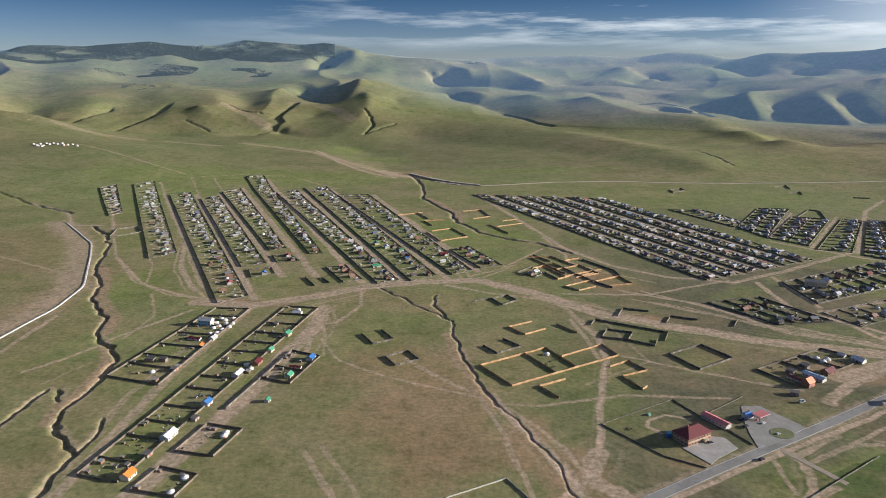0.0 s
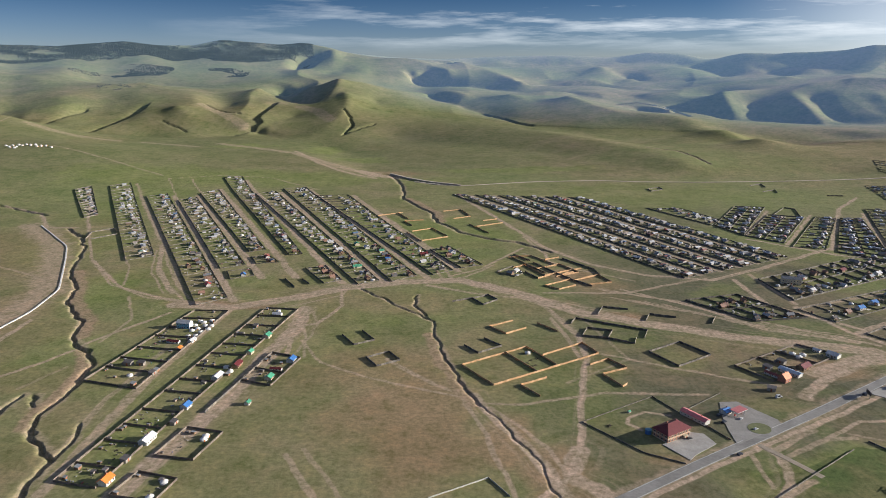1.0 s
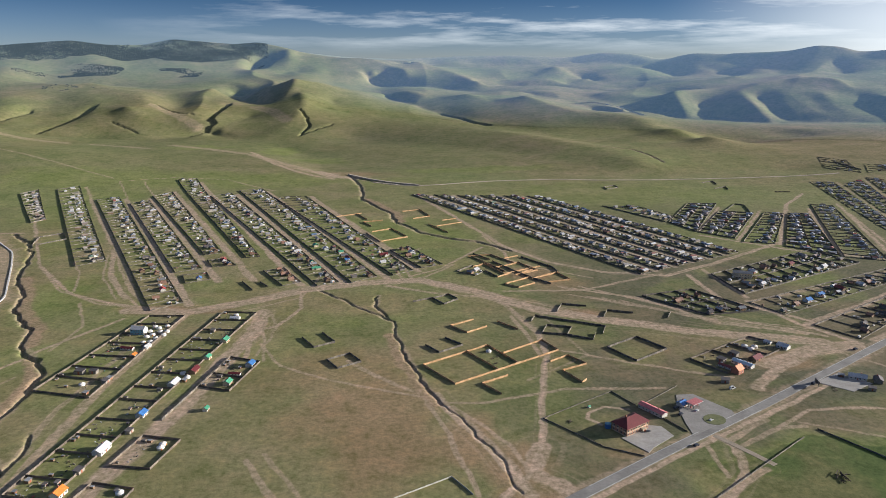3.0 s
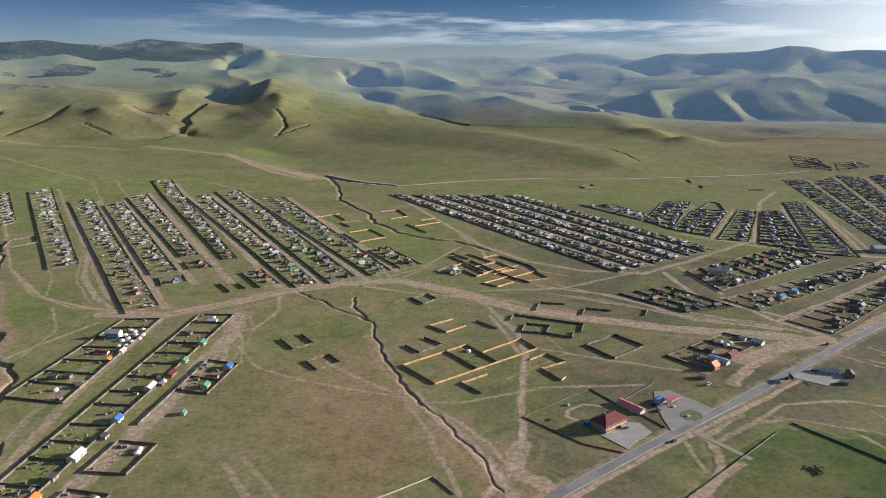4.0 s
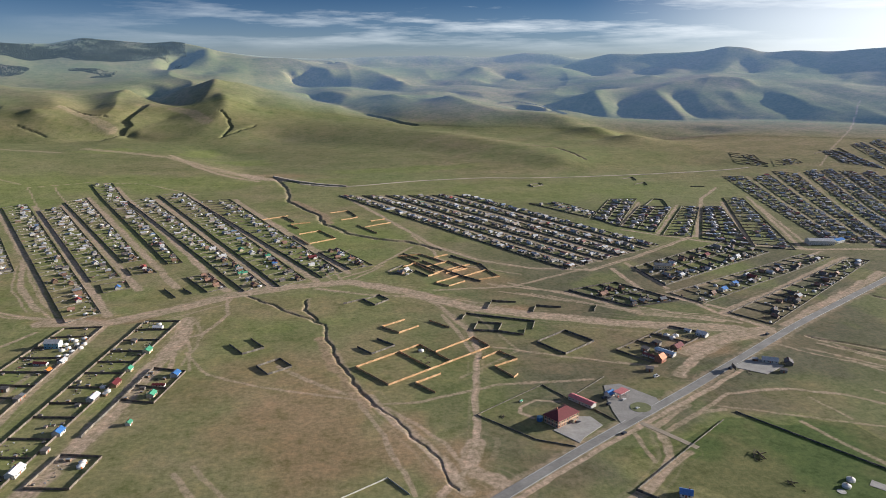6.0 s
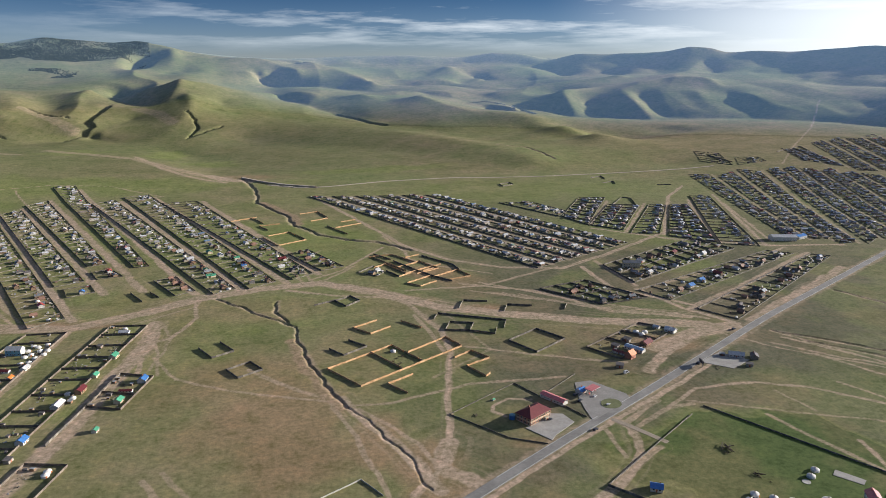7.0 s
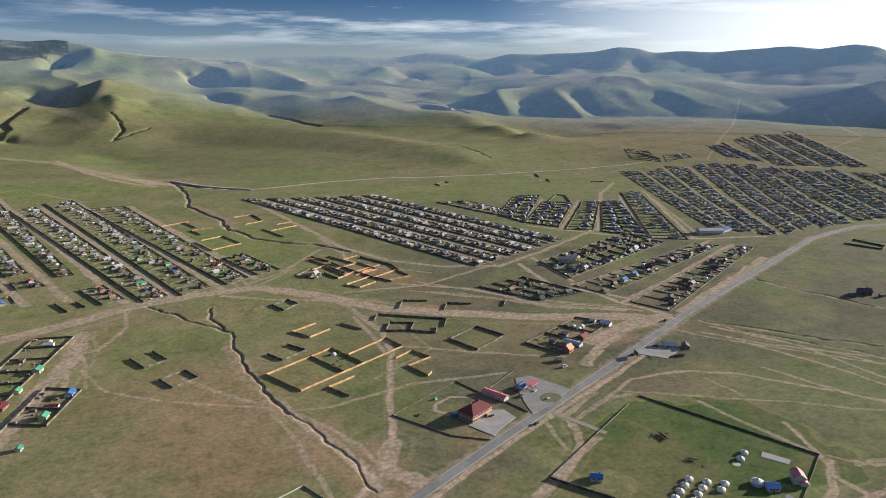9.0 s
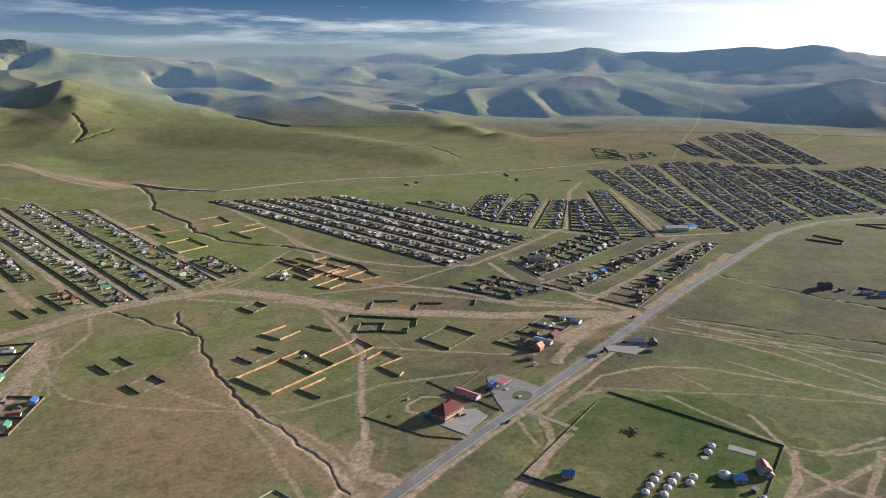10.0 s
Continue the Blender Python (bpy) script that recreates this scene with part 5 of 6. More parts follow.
pale_rail = plain("pale_rail", (0.6, 0.58, 0.52), 0.8)
fence_mid = (wood_grey, 1.2, "low weathered board fence round the tent camp")
fence_pale = (pale_rail, 1.0, "low pale wire fence round an empty plot")
fence_grey, fence_new, fence_low = (wood_grey, 2.15, "weathered grey board fence on open grass"), (wood_new, 2.0, "sunlit yellow new board fence on open grass"), (wood_grey, 0.9, "low thin wire and post fence on grass")


def fence_run(points, style):
    return sided_fence([[p, q] for p, q in zip(points, points[1:])], style[0], style[1], 2.5, style[2])



# ---- settlement ----
block([(-646, 1302), (-631, 1328), (-769, 1606), (-791, 1568)], 1, 4, 'far')
block([(-443, 998), (-410, 1024), (-699, 1654), (-732, 1614)], 1, 9, 'village')
block([(-276, 796), (-245, 822), (-577, 1553), (-614, 1525)], 1, 18, 'village')
block([(-291, 953), (-259, 970), (-499, 1511), (-528, 1477)], 1, 12, 'village')
block([(-272, 1044), (-248, 1055), (-477, 1606), (-507, 1561)], 1, 11, 'village')
block([(-206, 1024), (-186, 1027), (-460, 1758), (-502, 1740)], 1, 16, 'village')
block([(-87, 873), (-60, 890), (-340, 1583), (-380, 1553)], 1, 20, 'village')
block([(-43, 885), (-9, 911), (-280, 1637), (-329, 1614)], 1, 20, 'village')
block([(13, 914), (42, 936), (-168, 1532), (-238, 1525)], 1, 18, 'village')
block([(-133, 878), (-110, 893), (-142, 964), (-169, 950)], 1, 2, 'village')
block([(-245, 976), (-213, 983), (-237, 1024), (-261, 1014)], 1, 2, 'village')
block([(54, 947), (87, 962), (42, 1069), (11, 1048)], 1, 4, 'village')
block([(-263, 901), (-234, 917), (-247, 950), (-277, 939)], 1, 1, 'village')
block([(357, 888), (378, 899), (97, 1527), (67, 1532)], 1, 22, 'town')
block([(392, 907), (413, 918), (148, 1519), (118, 1524)], 1, 21, 'town')
block([(428, 925), (448, 936), (199, 1511), (169, 1516)], 1, 20, 'town')
block([(463, 943), (484, 954), (251, 1503), (220, 1508)], 1, 19, 'town')
block([(498, 962), (519, 973), (302, 1495), (272, 1500)], 1, 18, 'town')
block([(533, 980), (554, 991), (353, 1487), (323, 1492)], 1, 17, 'town')
block([(526, 1210), (560, 1256), (526, 1361), (456, 1367)], 1, 8, 'town')
block([(531, 1206), (549, 1129), (703, 1369), (644, 1378)], 2, 5, 'town')
block([(552, 1128), (592, 1076), (732, 1271), (673, 1295)], 2, 5, 'town')
block([(594, 1052), (638, 1034), (789, 1262), (757, 1275)], 1, 6, 'town')
block([(647, 1017), (699, 960), (836, 1258), (795, 1260)], 2, 6, 'town')
block([(700, 950), (752, 921), (937, 1332), (898, 1347)], 1, 9, 'town')
block([(681, 1291), (726, 1274), (754, 1349), (740, 1363)], 1, 1, 'empty')
block([(839, 959), (861, 945), (1110, 1590), (1055, 1590)], 2, 14, 'dense')
block([(869, 939), (892, 925), (1186, 1591), (1130, 1591)], 2, 14, 'dense')
block([(900, 919), (922, 905), (1262, 1592), (1206, 1592)], 2, 14, 'dense')
block([(942, 905), (978, 912), (1317, 1575), (1288, 1589)], 2, 14, 'dense')
block([(991, 914), (1027, 920), (1356, 1557), (1328, 1570)], 2, 14, 'dense')
block([(1040, 922), (1076, 929), (1395, 1539), (1367, 1552)], 2, 14, 'dense')
block([(1089, 931), (1125, 937), (1434, 1520), (1406, 1534)], 2, 14, 'dense')
block([(1152, 939), (1186, 934), (1443, 1450), (1420, 1477)], 2, 12, 'dense')
block([(1198, 932), (1231, 928), (1475, 1413), (1452, 1440)], 2, 12, 'dense')
block([(1244, 926), (1277, 921), (1507, 1376), (1484, 1403)], 2, 12, 'dense')
block([(1289, 919), (1323, 914), (1539, 1339), (1516, 1366)], 2, 12, 'dense')
block([(1351, 912), (1384, 901), (1596, 1301), (1562, 1323)], 2, 11, 'dense')
block([(1397, 897), (1430, 887), (1643, 1270), (1609, 1293)], 2, 11, 'dense')
block([(1442, 883), (1476, 872), (1690, 1240), (1656, 1262)], 2, 11, 'dense')
block([(1488, 869), (1521, 858), (1737, 1209), (1703, 1231)], 2, 11, 'dense')
block([(1534, 854), (1567, 844), (1784, 1178), (1750, 1201)], 2, 11, 'dense')
block([(1471, 1467), (1506, 1443), (1793, 1961), (1736, 1958)], 2, 6, 'dense')
block([(1520, 1434), (1555, 1409), (1870, 1965), (1814, 1962)], 2, 6, 'dense')
block([(1568, 1400), (1603, 1375), (1948, 1969), (1891, 1966)], 2, 6, 'dense')
block([(1616, 1366), (1651, 1341), (2025, 1973), (1969, 1970)], 2, 6, 'dense')
block([(1460, 1647), (1471, 1596), (1578, 1844), (1565, 1880)], 2, 3, 'dense')
block([(1475, 1577), (1486, 1526), (1596, 1796), (1583, 1832)], 2, 3, 'dense')
block([(1220, 1786), (1262, 1701), (1325, 1847), (1274, 1898)], 1, 2, 'dense')
block([(1278, 1694), (1365, 1687), (1408, 1784), (1333, 1784)], 1, 3, 'dense')
block([(447, 762), (467, 718), (773, 871), (743, 895)], 1, 11, 'village')
block([(480, 682), (505, 639), (818, 845), (796, 862)], 1, 11, 'village')
block([(455, 880), (458, 793), (700, 916), (668, 990)], 2, 7, 'village')
block([(324, 797), (377, 723), (443, 733), (397, 817)], 2, 4, 'village')
block([(300, 605), (321, 570), (416, 627), (387, 655)], 1, 3, 'shop')
block([(-313, 589), (-258, 571), (-230, 774), (-271, 776)], 1, 7, 'near')
block([(-259, 429), (-226, 420), (-149, 776), (-188, 782)], 1, 13, 'near')
block([(-168, 586), (-139, 574), (-122, 635), (-153, 649)], 1, 2, 'near')
block([(-201, 460), (-170, 453), (-159, 492), (-190, 501)], 1, 1, 'near')
block([(-213, 411), (-180, 403), (-173, 429), (-204, 439)], 1, 1, 'near')

# ---- single fences ----
fence_run([(-183.0, 525.4), (-153.5, 649.1)], fence_grey)
fence_run([(105.7, 656.4), (36.1, 613.6), (63.0, 569.9), (176.0, 637.8), (165.1, 665.3), (118.9, 635.1)], fence_new)
fence_run([(81.5, 643.4), (107.2, 597.2)], fence_new)
fence_run([(105.7, 656.4), (129.4, 609.8)], fence_new)
fence_run([(114.0, 583.8), (87.4, 568.8), (101.7, 546.8)], fence_new)
fence_run([(101.3, 732.4), (72.7, 714.9), (89.0, 693.3), (113.4, 709.8)], fence_new)
fence_run([(127.4, 723.5), (146.1, 698.2)], fence_new)
fence_run([(161.2, 611.1), (182.0, 624.2), (194.6, 602.2), (167.8, 589.8), (179.3, 563.1), (185.0, 568.8)], fence_new)
fence_run([(41.6, 662.3), (54.6, 642.0), (80.4, 659.3), (63.6, 680.6)], fence_grey)
fence_run([(227.8, 640.6), (268.0, 665.3), (287.5, 630.9), (246.0, 604.7), (227.8, 640.6)], fence_grey)
fence_run([(195.9, 677.5), (170.2, 685.3), (180.9, 708.1), (206.2, 698.2), (195.9, 677.5), (220.1, 662.3), (227.4, 679.0)], fence_grey)
fence_run([(165.7, 721.8), (174.2, 737.8), (244.9, 698.2), (235.3, 677.5)], fence_grey)
fence_run([(35.4, 800.1), (62.0, 812.8)], fence_grey)
fence_run([(60.5, 810.7), (72.6, 787.7), (91.4, 804.3), (81.3, 823.8), (60.5, 810.7)], fence_grey)
fence_run([(-88.0, 694.9), (-73.0, 666.8), (-52.1, 679.0), (-67.6, 706.5)], fence_grey)
fence_run([(-57.4, 633.7), (-45.9, 613.6), (-23.4, 626.9), (-35.6, 647.7), (-57.4, 633.7)], fence_grey)
fence_run([(203.2, 750.6), (215.4, 775.6), (243.0, 765.8)], fence_grey)
fence_run([(252.7, 728.8), (263.5, 748.8), (291.0, 737.8)], fence_grey)
fence_run([(325.0, 718.3), (336.8, 737.8)], fence_grey)
fence_run([(-189.0, 900.6), (-169.0, 863.0)], fence_grey)
fence_run([(-165.3, 898.0), (-151.6, 875.2)], fence_grey)
fence_run([(-565.0, 1133.0), (-576.4, 1183.0), (-549.8, 1209.6), (-526.2, 1165.9), (-555.4, 1133.0)], fence_grey)
fence_run([(129.0, 1001.3), (164.2, 1007.6), (193.1, 955.7), (161.7, 938.5), (133.3, 1001.3)], fence_new)
fence_run([(144.8, 961.5), (168.2, 905.8), (203.7, 927.4)], fence_new)
fence_run([(181.9, 985.6), (205.3, 998.1)], fence_new)
fence_run([(177.7, 947.0), (198.3, 961.5), (217.9, 919.2), (182.8, 900.6)], fence_new)
fence_run([(203.7, 927.4), (226.1, 938.5)], fence_new)
fence_run([(160.4, 860.6), (175.9, 844.1), (201.3, 860.6)], fence_new)
fence_run([(201.7, 880.2), (242.2, 905.8), (252.8, 872.8), (220.4, 863.0)], fence_new)
fence_run([(160.4, 860.6), (199.5, 887.7)], fence_new)
fence_run([(-49.0, 1328.1), (-27.9, 1276.1)], fence_new)
fence_run([(-86.7, 1306.8), (-40.3, 1333.5)], fence_new)
fence_run([(-35.9, 1256.4), (-19.5, 1218.7)], fence_new)
fence_run([(-33.8, 1256.4), (1.1, 1266.2)], fence_new)
fence_run([(-3.7, 1101.9), (-28.6, 1165.9)], fence_new)
fence_run([(-1.9, 1105.7), (42.2, 1133.0), (16.1, 1196.1), (-18.8, 1174.4)], fence_new)
fence_run([(40.6, 1344.4), (75.3, 1361.2), (91.5, 1296.4), (57.9, 1276.1)], fence_new)
fence_run([(83.8, 1227.9), (113.5, 1157.5)], fence_new)
fence_run([(97.9, 1209.6), (146.9, 1237.3)], fence_new)
fence_run([(112.1, 1256.4), (140.0, 1271.1)], fence_new)
fence_run([(530.4, 1590.6), (564.6, 1613.7), (563.6, 1583.0), (530.0, 1560.7), (530.4, 1590.6)], fence_grey)
fence_run([(793.3, 1629.5), (832.0, 1653.7), (819.7, 1605.9)], fence_grey)
fence_run([(784.1, 1546.2), (823.4, 1568.1), (811.6, 1531.9)], fence_grey)
fence_run([(902.6, 1490.6), (935.9, 1483.9)], fence_grey)
fence_run([(977.6, 815.0), (1011.9, 831.5), (1022.8, 780.6), (1001.9, 768.8), (977.6, 815.0)], fence_grey)
fence_run([(1158.8, 867.4), (1175.5, 821.6)], fence_grey)
fence_run([(1164.2, 860.3), (1217.1, 839.4)], fence_grey)
fence_run([(1505.6, 1822.3), (1640.0, 1885.7), (1545.6, 1685.4)], fence_grey)
fence_run([(1291.7, 1860.0), (1285.2, 1732.1)], fence_grey)
fence_run([(789.2, 583.5), (820.4, 596.1), (832.8, 566.3)], fence_grey)
fence_run([(342.8, 465.3), (414.2, 339.8), (351.1, 295.8)], fence_mid)
fence_run([(209.9, 377.9), (324.6, 454.1)], fence_mid)
fence_run([(209.9, 377.9), (261.4, 315.0)], fence_grey)
fence_run([(128.4, 501.7), (164.4, 454.6), (190.4, 438.9)], fence_low)
fence_run([(128.4, 501.7), (199.8, 543.8), (212.4, 515.6)], fence_low)
fence_run([(214.7, 514.7), (262.4, 549.2)], fence_low)
fence_run([(224.4, 499.3), (237.4, 470.1)], fence_low)
fence_run([(2.3, 402.9), (44.8, 425.2), (57.3, 402.9)], fence_pale)


fence_run([(161.2, 970.2), (184.9, 918.2), (205.2, 878.9), (221.9, 856.0)], fence_grey)
fence_run([(138.1, 1015.2), (159.0, 980.6)], fence_grey)
fence_run([(208.3, 990.9), (242.4, 935.0), (244.6, 906.5)], fence_grey)
fence_run([(148.8, 959.5), (170.6, 918.0)], fence_grey)
fence_run([(142.6, 923.4), (156.3, 892.8)], fence_grey)
fence_run([(128.7, 943.4), (149.5, 959.2)], fence_new)
fence_run([(156.3, 892.8), (175.5, 907.5)], fence_new)
fence_run([(221.9, 894.9), (243.8, 906.8)], fence_new)
fence_run([(193.9, 911.7), (211.8, 922.4)], fence_new)
block([(104, 924), (126, 902), (141, 921), (129, 952)], 1, 2, 'village')

# ---- the near yards ----
def make_timber_pile():
    """A heap of rough grey logs and poles."""
    top = tagged(new("timber_pile"), "dark heap of rough logs and poles on grass", "timber")
    pick = random.Random(5)
    for k in range(9):
        bm = bmesh.new()
        m = Matrix.Translation((pick.uniform(-2, 2), pick.uniform(-2, 2), 0.35 + 0.12 * k)) @ Euler((0, radians(90 + pick.uniform(-8, 8)), pick.uniform(0, 3.1))).to_matrix().to_4x4()
        bmesh.ops.create_cone(bm, cap_ends=True, segments=8, radius1=0.2, radius2=0.14, depth=pick.uniform(4, 7), matrix=m)
        part("log", bm, wood_dark, top)
    return top


def make_car(paint, label, long=4.4, tall=1.5):
    top = tagged(new("car"), label, "car")
    bm = bmesh.new()
    prof = [(-long / 2, 0.35), (long / 2, 0.35), (long / 2, 0.85), (long * 0.28, 0.95), (long * 0.15, tall), (-long * 0.36, tall), (-long / 2, 0.95)]
    a, b = [bm.verts.new((x, -0.85, z)) for x, z in prof], [bm.verts.new((x, 0.85, z)) for x, z in prof]
    bm.faces.new(a)
    bm.faces.new(b[::-1])
    for k in range(len(prof)):
        bm.faces.new((a[k], b[k], b[(k + 1) % len(prof)], a[(k + 1) % len(prof)]))
    part("body", bm, paint, top)
    part("windscreen", boxed(-long * 0.34, -0.87, 1.0, long * 0.12, 0.87, tall - 0.15), pane_dark, top)
    for x in (-long * 0.32, long * 0.32):
        for y in (-0.8, 0.8):
            bm = bmesh.new()
            bmesh.ops.create_cone(bm, cap_ends=True, segments=14, radius1=0.34, radius2=0.34, depth=0.22, matrix=Matrix.Translation((x, y, 0.34)) @ Euler((radians(90), 0, 0)).to_matrix().to_4x4())
            part("wheel", bm, tyre_black, top)
    return top


def slab(name, outline, mat, label, category, lift=0.12):
    """A paved yard with a real edge, level over its ground."""
    zs = surface([p[0] for p in outline], [p[1] for p in outline])
    bm = bmesh.new()
    top = [bm.verts.new((x, y, z + lift + 0.25)) for (x, y), z in zip(outline, zs)]
    low = [bm.verts.new((x, y, z - 1.0)) for (x, y), z in zip(outline, zs)]
    face = bm.faces.new(top)
    for k in range(len(top)):
        bm.faces.new((low[k], low[(k + 1) % len(top)], top[(k + 1) % len(top)], top[k]))
    bmesh.ops.triangulate(bm, faces=[face])
    bmesh.ops.recalc_face_normals(bm, faces=bm.faces)
    return tagged(new(name, mesh_of(name, bm, mat)), label, category, kind="structure")


wood_dark = plain("dark_timber", (0.09, 0.07, 0.055), 0.9)
TIMBER = make_timber_pile()
CAR_WHITE, CAR_DARK = make_car(car_white, "white car parked on bare ground"), make_car(car_dark, "dark car parked beside the yard")
VAN = make_car(car_white, "white van standing on the grass", 5.6, 2.4)
LONG_GREY = house(13, 7, 2.8, 2.0, wall_white, roof_white, "long white house with a pale grey roof")
LONG_RED = house(15, 5, 2.6, 1.2, wall_white, roof_maroon, "long low white shed with a dark red roof")
LOW_BLUE = house(7, 6, 2.6, 1.6, wall_white, roof_blue, "small white cabin with a blue gable roof")
SMALL_GREEN = house(5, 4, 2.3, 1.3, wall_white, roof_green, "tiny white hut with a green roof on open grass")
for k, ob in enumerate([TIMBER, CAR_WHITE, CAR_DARK, VAN, LONG_GREY, LONG_RED, LOW_BLUE, SMALL_GREEN]):
    ob.matrix_basis = pose(-60 + 18 * k, -440, at(-60 + 18 * k, -440))

put(MODELS[7], -221.6, 427.2, 78.6, 1.05)
put(LONG_GREY, -213.7, 481.5, 78.6, 1.05)
put(MODELS[5], -202.0, 535.4, 78.6, 0.95)
put(LONG_GREY, -192.1, 593.5, 78.6, 0.95)
put(MODELS[8], -180.6, 618.9, 78.6, 0.95)
put(MODELS[6], -175.3, 649.1, 78.6, 0.8)
put(MODELS[6], -167.4, 691.7, 78.6, 1.0)
put(SHEDS[0], -219.2, 454.1, 78.6, 1.3)
put(SHEDS[0], -202.7, 508.1, 78.6, 1.2)
put(SHEDS[1], -249.3, 445.1, 78.6, 1)
put(SHEDS[0], -186.6, 721.8, 78.6, 1.2)
put(SHEDS[1], -183.9, 598.4, 78.6, 1)
put(LONG_GREY, -170.0, 758.2, -11.400000000000006, 0.8)
put(MODELS[5], -130.1, 628.2, 78.6, 1)
put(MODELS[6], -143.5, 589.8, 78.6, 0.9)
put(LONG_RED, -141.1, 608.5, -11.400000000000006, 0.75)
put(SMALL_GREEN, -151.4, 540.6, 78.6, 1)
put(LONG_RED, -262.2, 679.0, -16.400000000000006, 0.9)
put(MODELS[7], -250.0, 660.8, 78.6, 0.7)
put(LONG_GREY, -244.0, 682.2, 78.6, 0.75)
put(SHEDS[0], -255.3, 602.2, 78.6, 1.3)
put(SHEDS[1], -263.7, 579.1, 78.6, 1.2)
put(SHEDS[0], -286.4, 624.2, -11.400000000000006, 1.6)
put(SHEDS[0], -274.2, 624.2, -11.400000000000006, 1.4)
put(SHEDS[1], -253.9, 608.5, 78.6, 1.2)
put(GER, -252.8, 739.6, 0, 1.0)
put(GER, -240.4, 741.4, 47, 1.0)
put(GER, -254.7, 727.0, 94, 1.0)
put(GER, -243.3, 725.3, 141, 1.0)
put(GER, -237.0, 714.9, 188, 1.0)
put(GER, -253.5, 711.5, 235, 1.0)
put(GER, -242.5, 706.5, 282, 1.0)
put(GER, -236.3, 725.3, 329, 1.0)
put(GER, -248.8, 716.6, 16, 1.0)
put(GER, -251.8, 694.9, 63, 1.0)
put(GER, -245.0, 696.6, 110, 1.0)
put(GER, -247.8, 736.0, 157, 1.0)
put(GER, -274.7, 598.4, 204, 1.0)
put(GER, -183.8, 605.9, 251, 1.0)
put(GER, -190.0, 614.9, 298, 1.0)
put(GER, -171.0, 769.7, 345, 1.0)
put(GER, -170.9, 481.5, 32, 1.0)
put(GER, -170.7, 486.6, 79, 1.0)
put(GER, -181.0, 425.2, 126, 1.0)
put(GER, -184.3, 408.0, 173, 1.0)
put(GER, 104.5, 640.6, 220, 1.0)
put(GER, 370.4, 630.9, 80, 1.15)
put(GER, 379.6, 628.2, 80, 1.15)
put(GER, 372.8, 622.9, 80, 1.15)
put(GER, -1204.4, 2034.2, 80, 1.5)
put(GER, -1185.6, 2017.4, 80, 1.5)
put(GER, -1185.5, 2036.0, 80, 1.5)
put(GER, -1163.0, 2012.1, 80, 1.5)
put(GER, -1174.5, 2047.0, 80, 1.5)
put(GER, -1157.6, 2033.6, 80, 1.5)
put(GER, -1153.9, 2049.5, 80, 1.5)
put(GER, -1135.6, 2036.8, 80, 1.5)
put(GER, -1126.8, 2046.3, 80, 1.5)
put(GER, -1110.3, 2023.4, 80, 1.5)
put(GER, -1101.1, 2028.4, 80, 1.5)
put(GER, -1090.4, 2034.2, 80, 1.5)
put(GER, -1068.0, 2018.9, 80, 1.5)
put(GER, -1161.2, 1999.2, 80, 1.5)
put(GER, -1173.8, 2001.2, 80, 1.5)
put(TIMBER, -248.7, 427.2, 40, 0.45)
put(TIMBER, -232.4, 468.3, 95, 0.45)
put(TIMBER, -231.9, 516.6, 50, 0.45)
put(TIMBER, -224.7, 510.0, 120, 0.45)
put(TIMBER, -184.1, 663.8, 50, 0.45)
put(TIMBER, -194.5, 669.8, 125, 0.45)
put(TIMBER, -222.3, 563.1, 75, 0.45)
put(TIMBER, -146.5, 624.2, 40, 0.45)
put(TIMBER, -296.1, 598.4, 170, 0.45)
put(TIMBER, -211.8, 611.1, 65, 0.45)
put(TIMBER, -263.6, 611.1, 120, 0.45)
put(CAR_DARK, -180.8, 727.0, 60, 1)
put(CAR_DARK, -213.1, 624.2, 60, 1)
put(CAR_DARK, -272.9, 682.2, 60, 1)

put(TIMBER, 105.0, 623.9, 40, 0.5)
put(TIMBER, 111.7, 627.0, 110, 0.6)
put(TIMBER, 100.0, 617.5, 75, 0.5)
put(TIMBER, 106.6, 612.2, 10, 0.6)
put(TIMBER, 101.0, 641.4, 150, 0.4)
put(TIMBER, 116.4, 633.9, 60, 0.4)

# ---- ger camp by the road ----
put(GER, 301.3, 344.8, 38, 1.03)
put(GER, 293.8, 339.6, 307, 1.03)
put(GER, 286.1, 334.7, 203, 1.03)
put(GER, 278.3, 329.4, 99, 1.03)
put(GER, 311.0, 338.0, 81, 1.03)
put(GER, 303.4, 332.9, 350, 1.03)
put(GER, 295.6, 328.1, 246, 1.03)
put(GER, 288.4, 322.7, 168, 1.03)
put(GER, 321.5, 332.3, 124, 1.03)
put(GER, 314.1, 327.2, 46, 1.03)
put(GER, 362.9, 360.1, 180, 1.03)
put(GER, 354.3, 354.1, 102, 1.03)
put(GER, 342.9, 325.3, 40, 1.55)
put(LOW_BLUE, 348.1, 317.4, -22, 1.2)
put(LOW_BLUE, 240.4, 366.6, -30, 1.15)
put(TIMBER, 317.6, 400.5, 55, 1.5)
put(TIMBER, 319.4, 363.7, 124, 1.0)
put(TIMBER, 321.9, 355.4, 70, 0.3)
put(TIMBER, 316.0, 394.7, 140, 0.6)
put(SHEDS[1], 349.0, 303.5, 20, 1.1)
put(GER, 348.4, 295.6, 20, 0.8)
put(SHEDS[0], 346.3, 296.4, 20, 0.7)
slab("pavement", [(377.8, 357.7), (388.8, 341.3), (382.8, 337.0), (371.2, 352.5)], paving, "rectangular pale gravel pad on the camp grass", "pavement", 0.02)
slab("pavement", [(347 + 3 * math.cos(math.pi * k / 6), 350 + 3 * math.sin(math.pi * k / 6)) for k in range(12)], concrete, "round pale concrete base of a missing tent on grass", "pavement", 0.02)
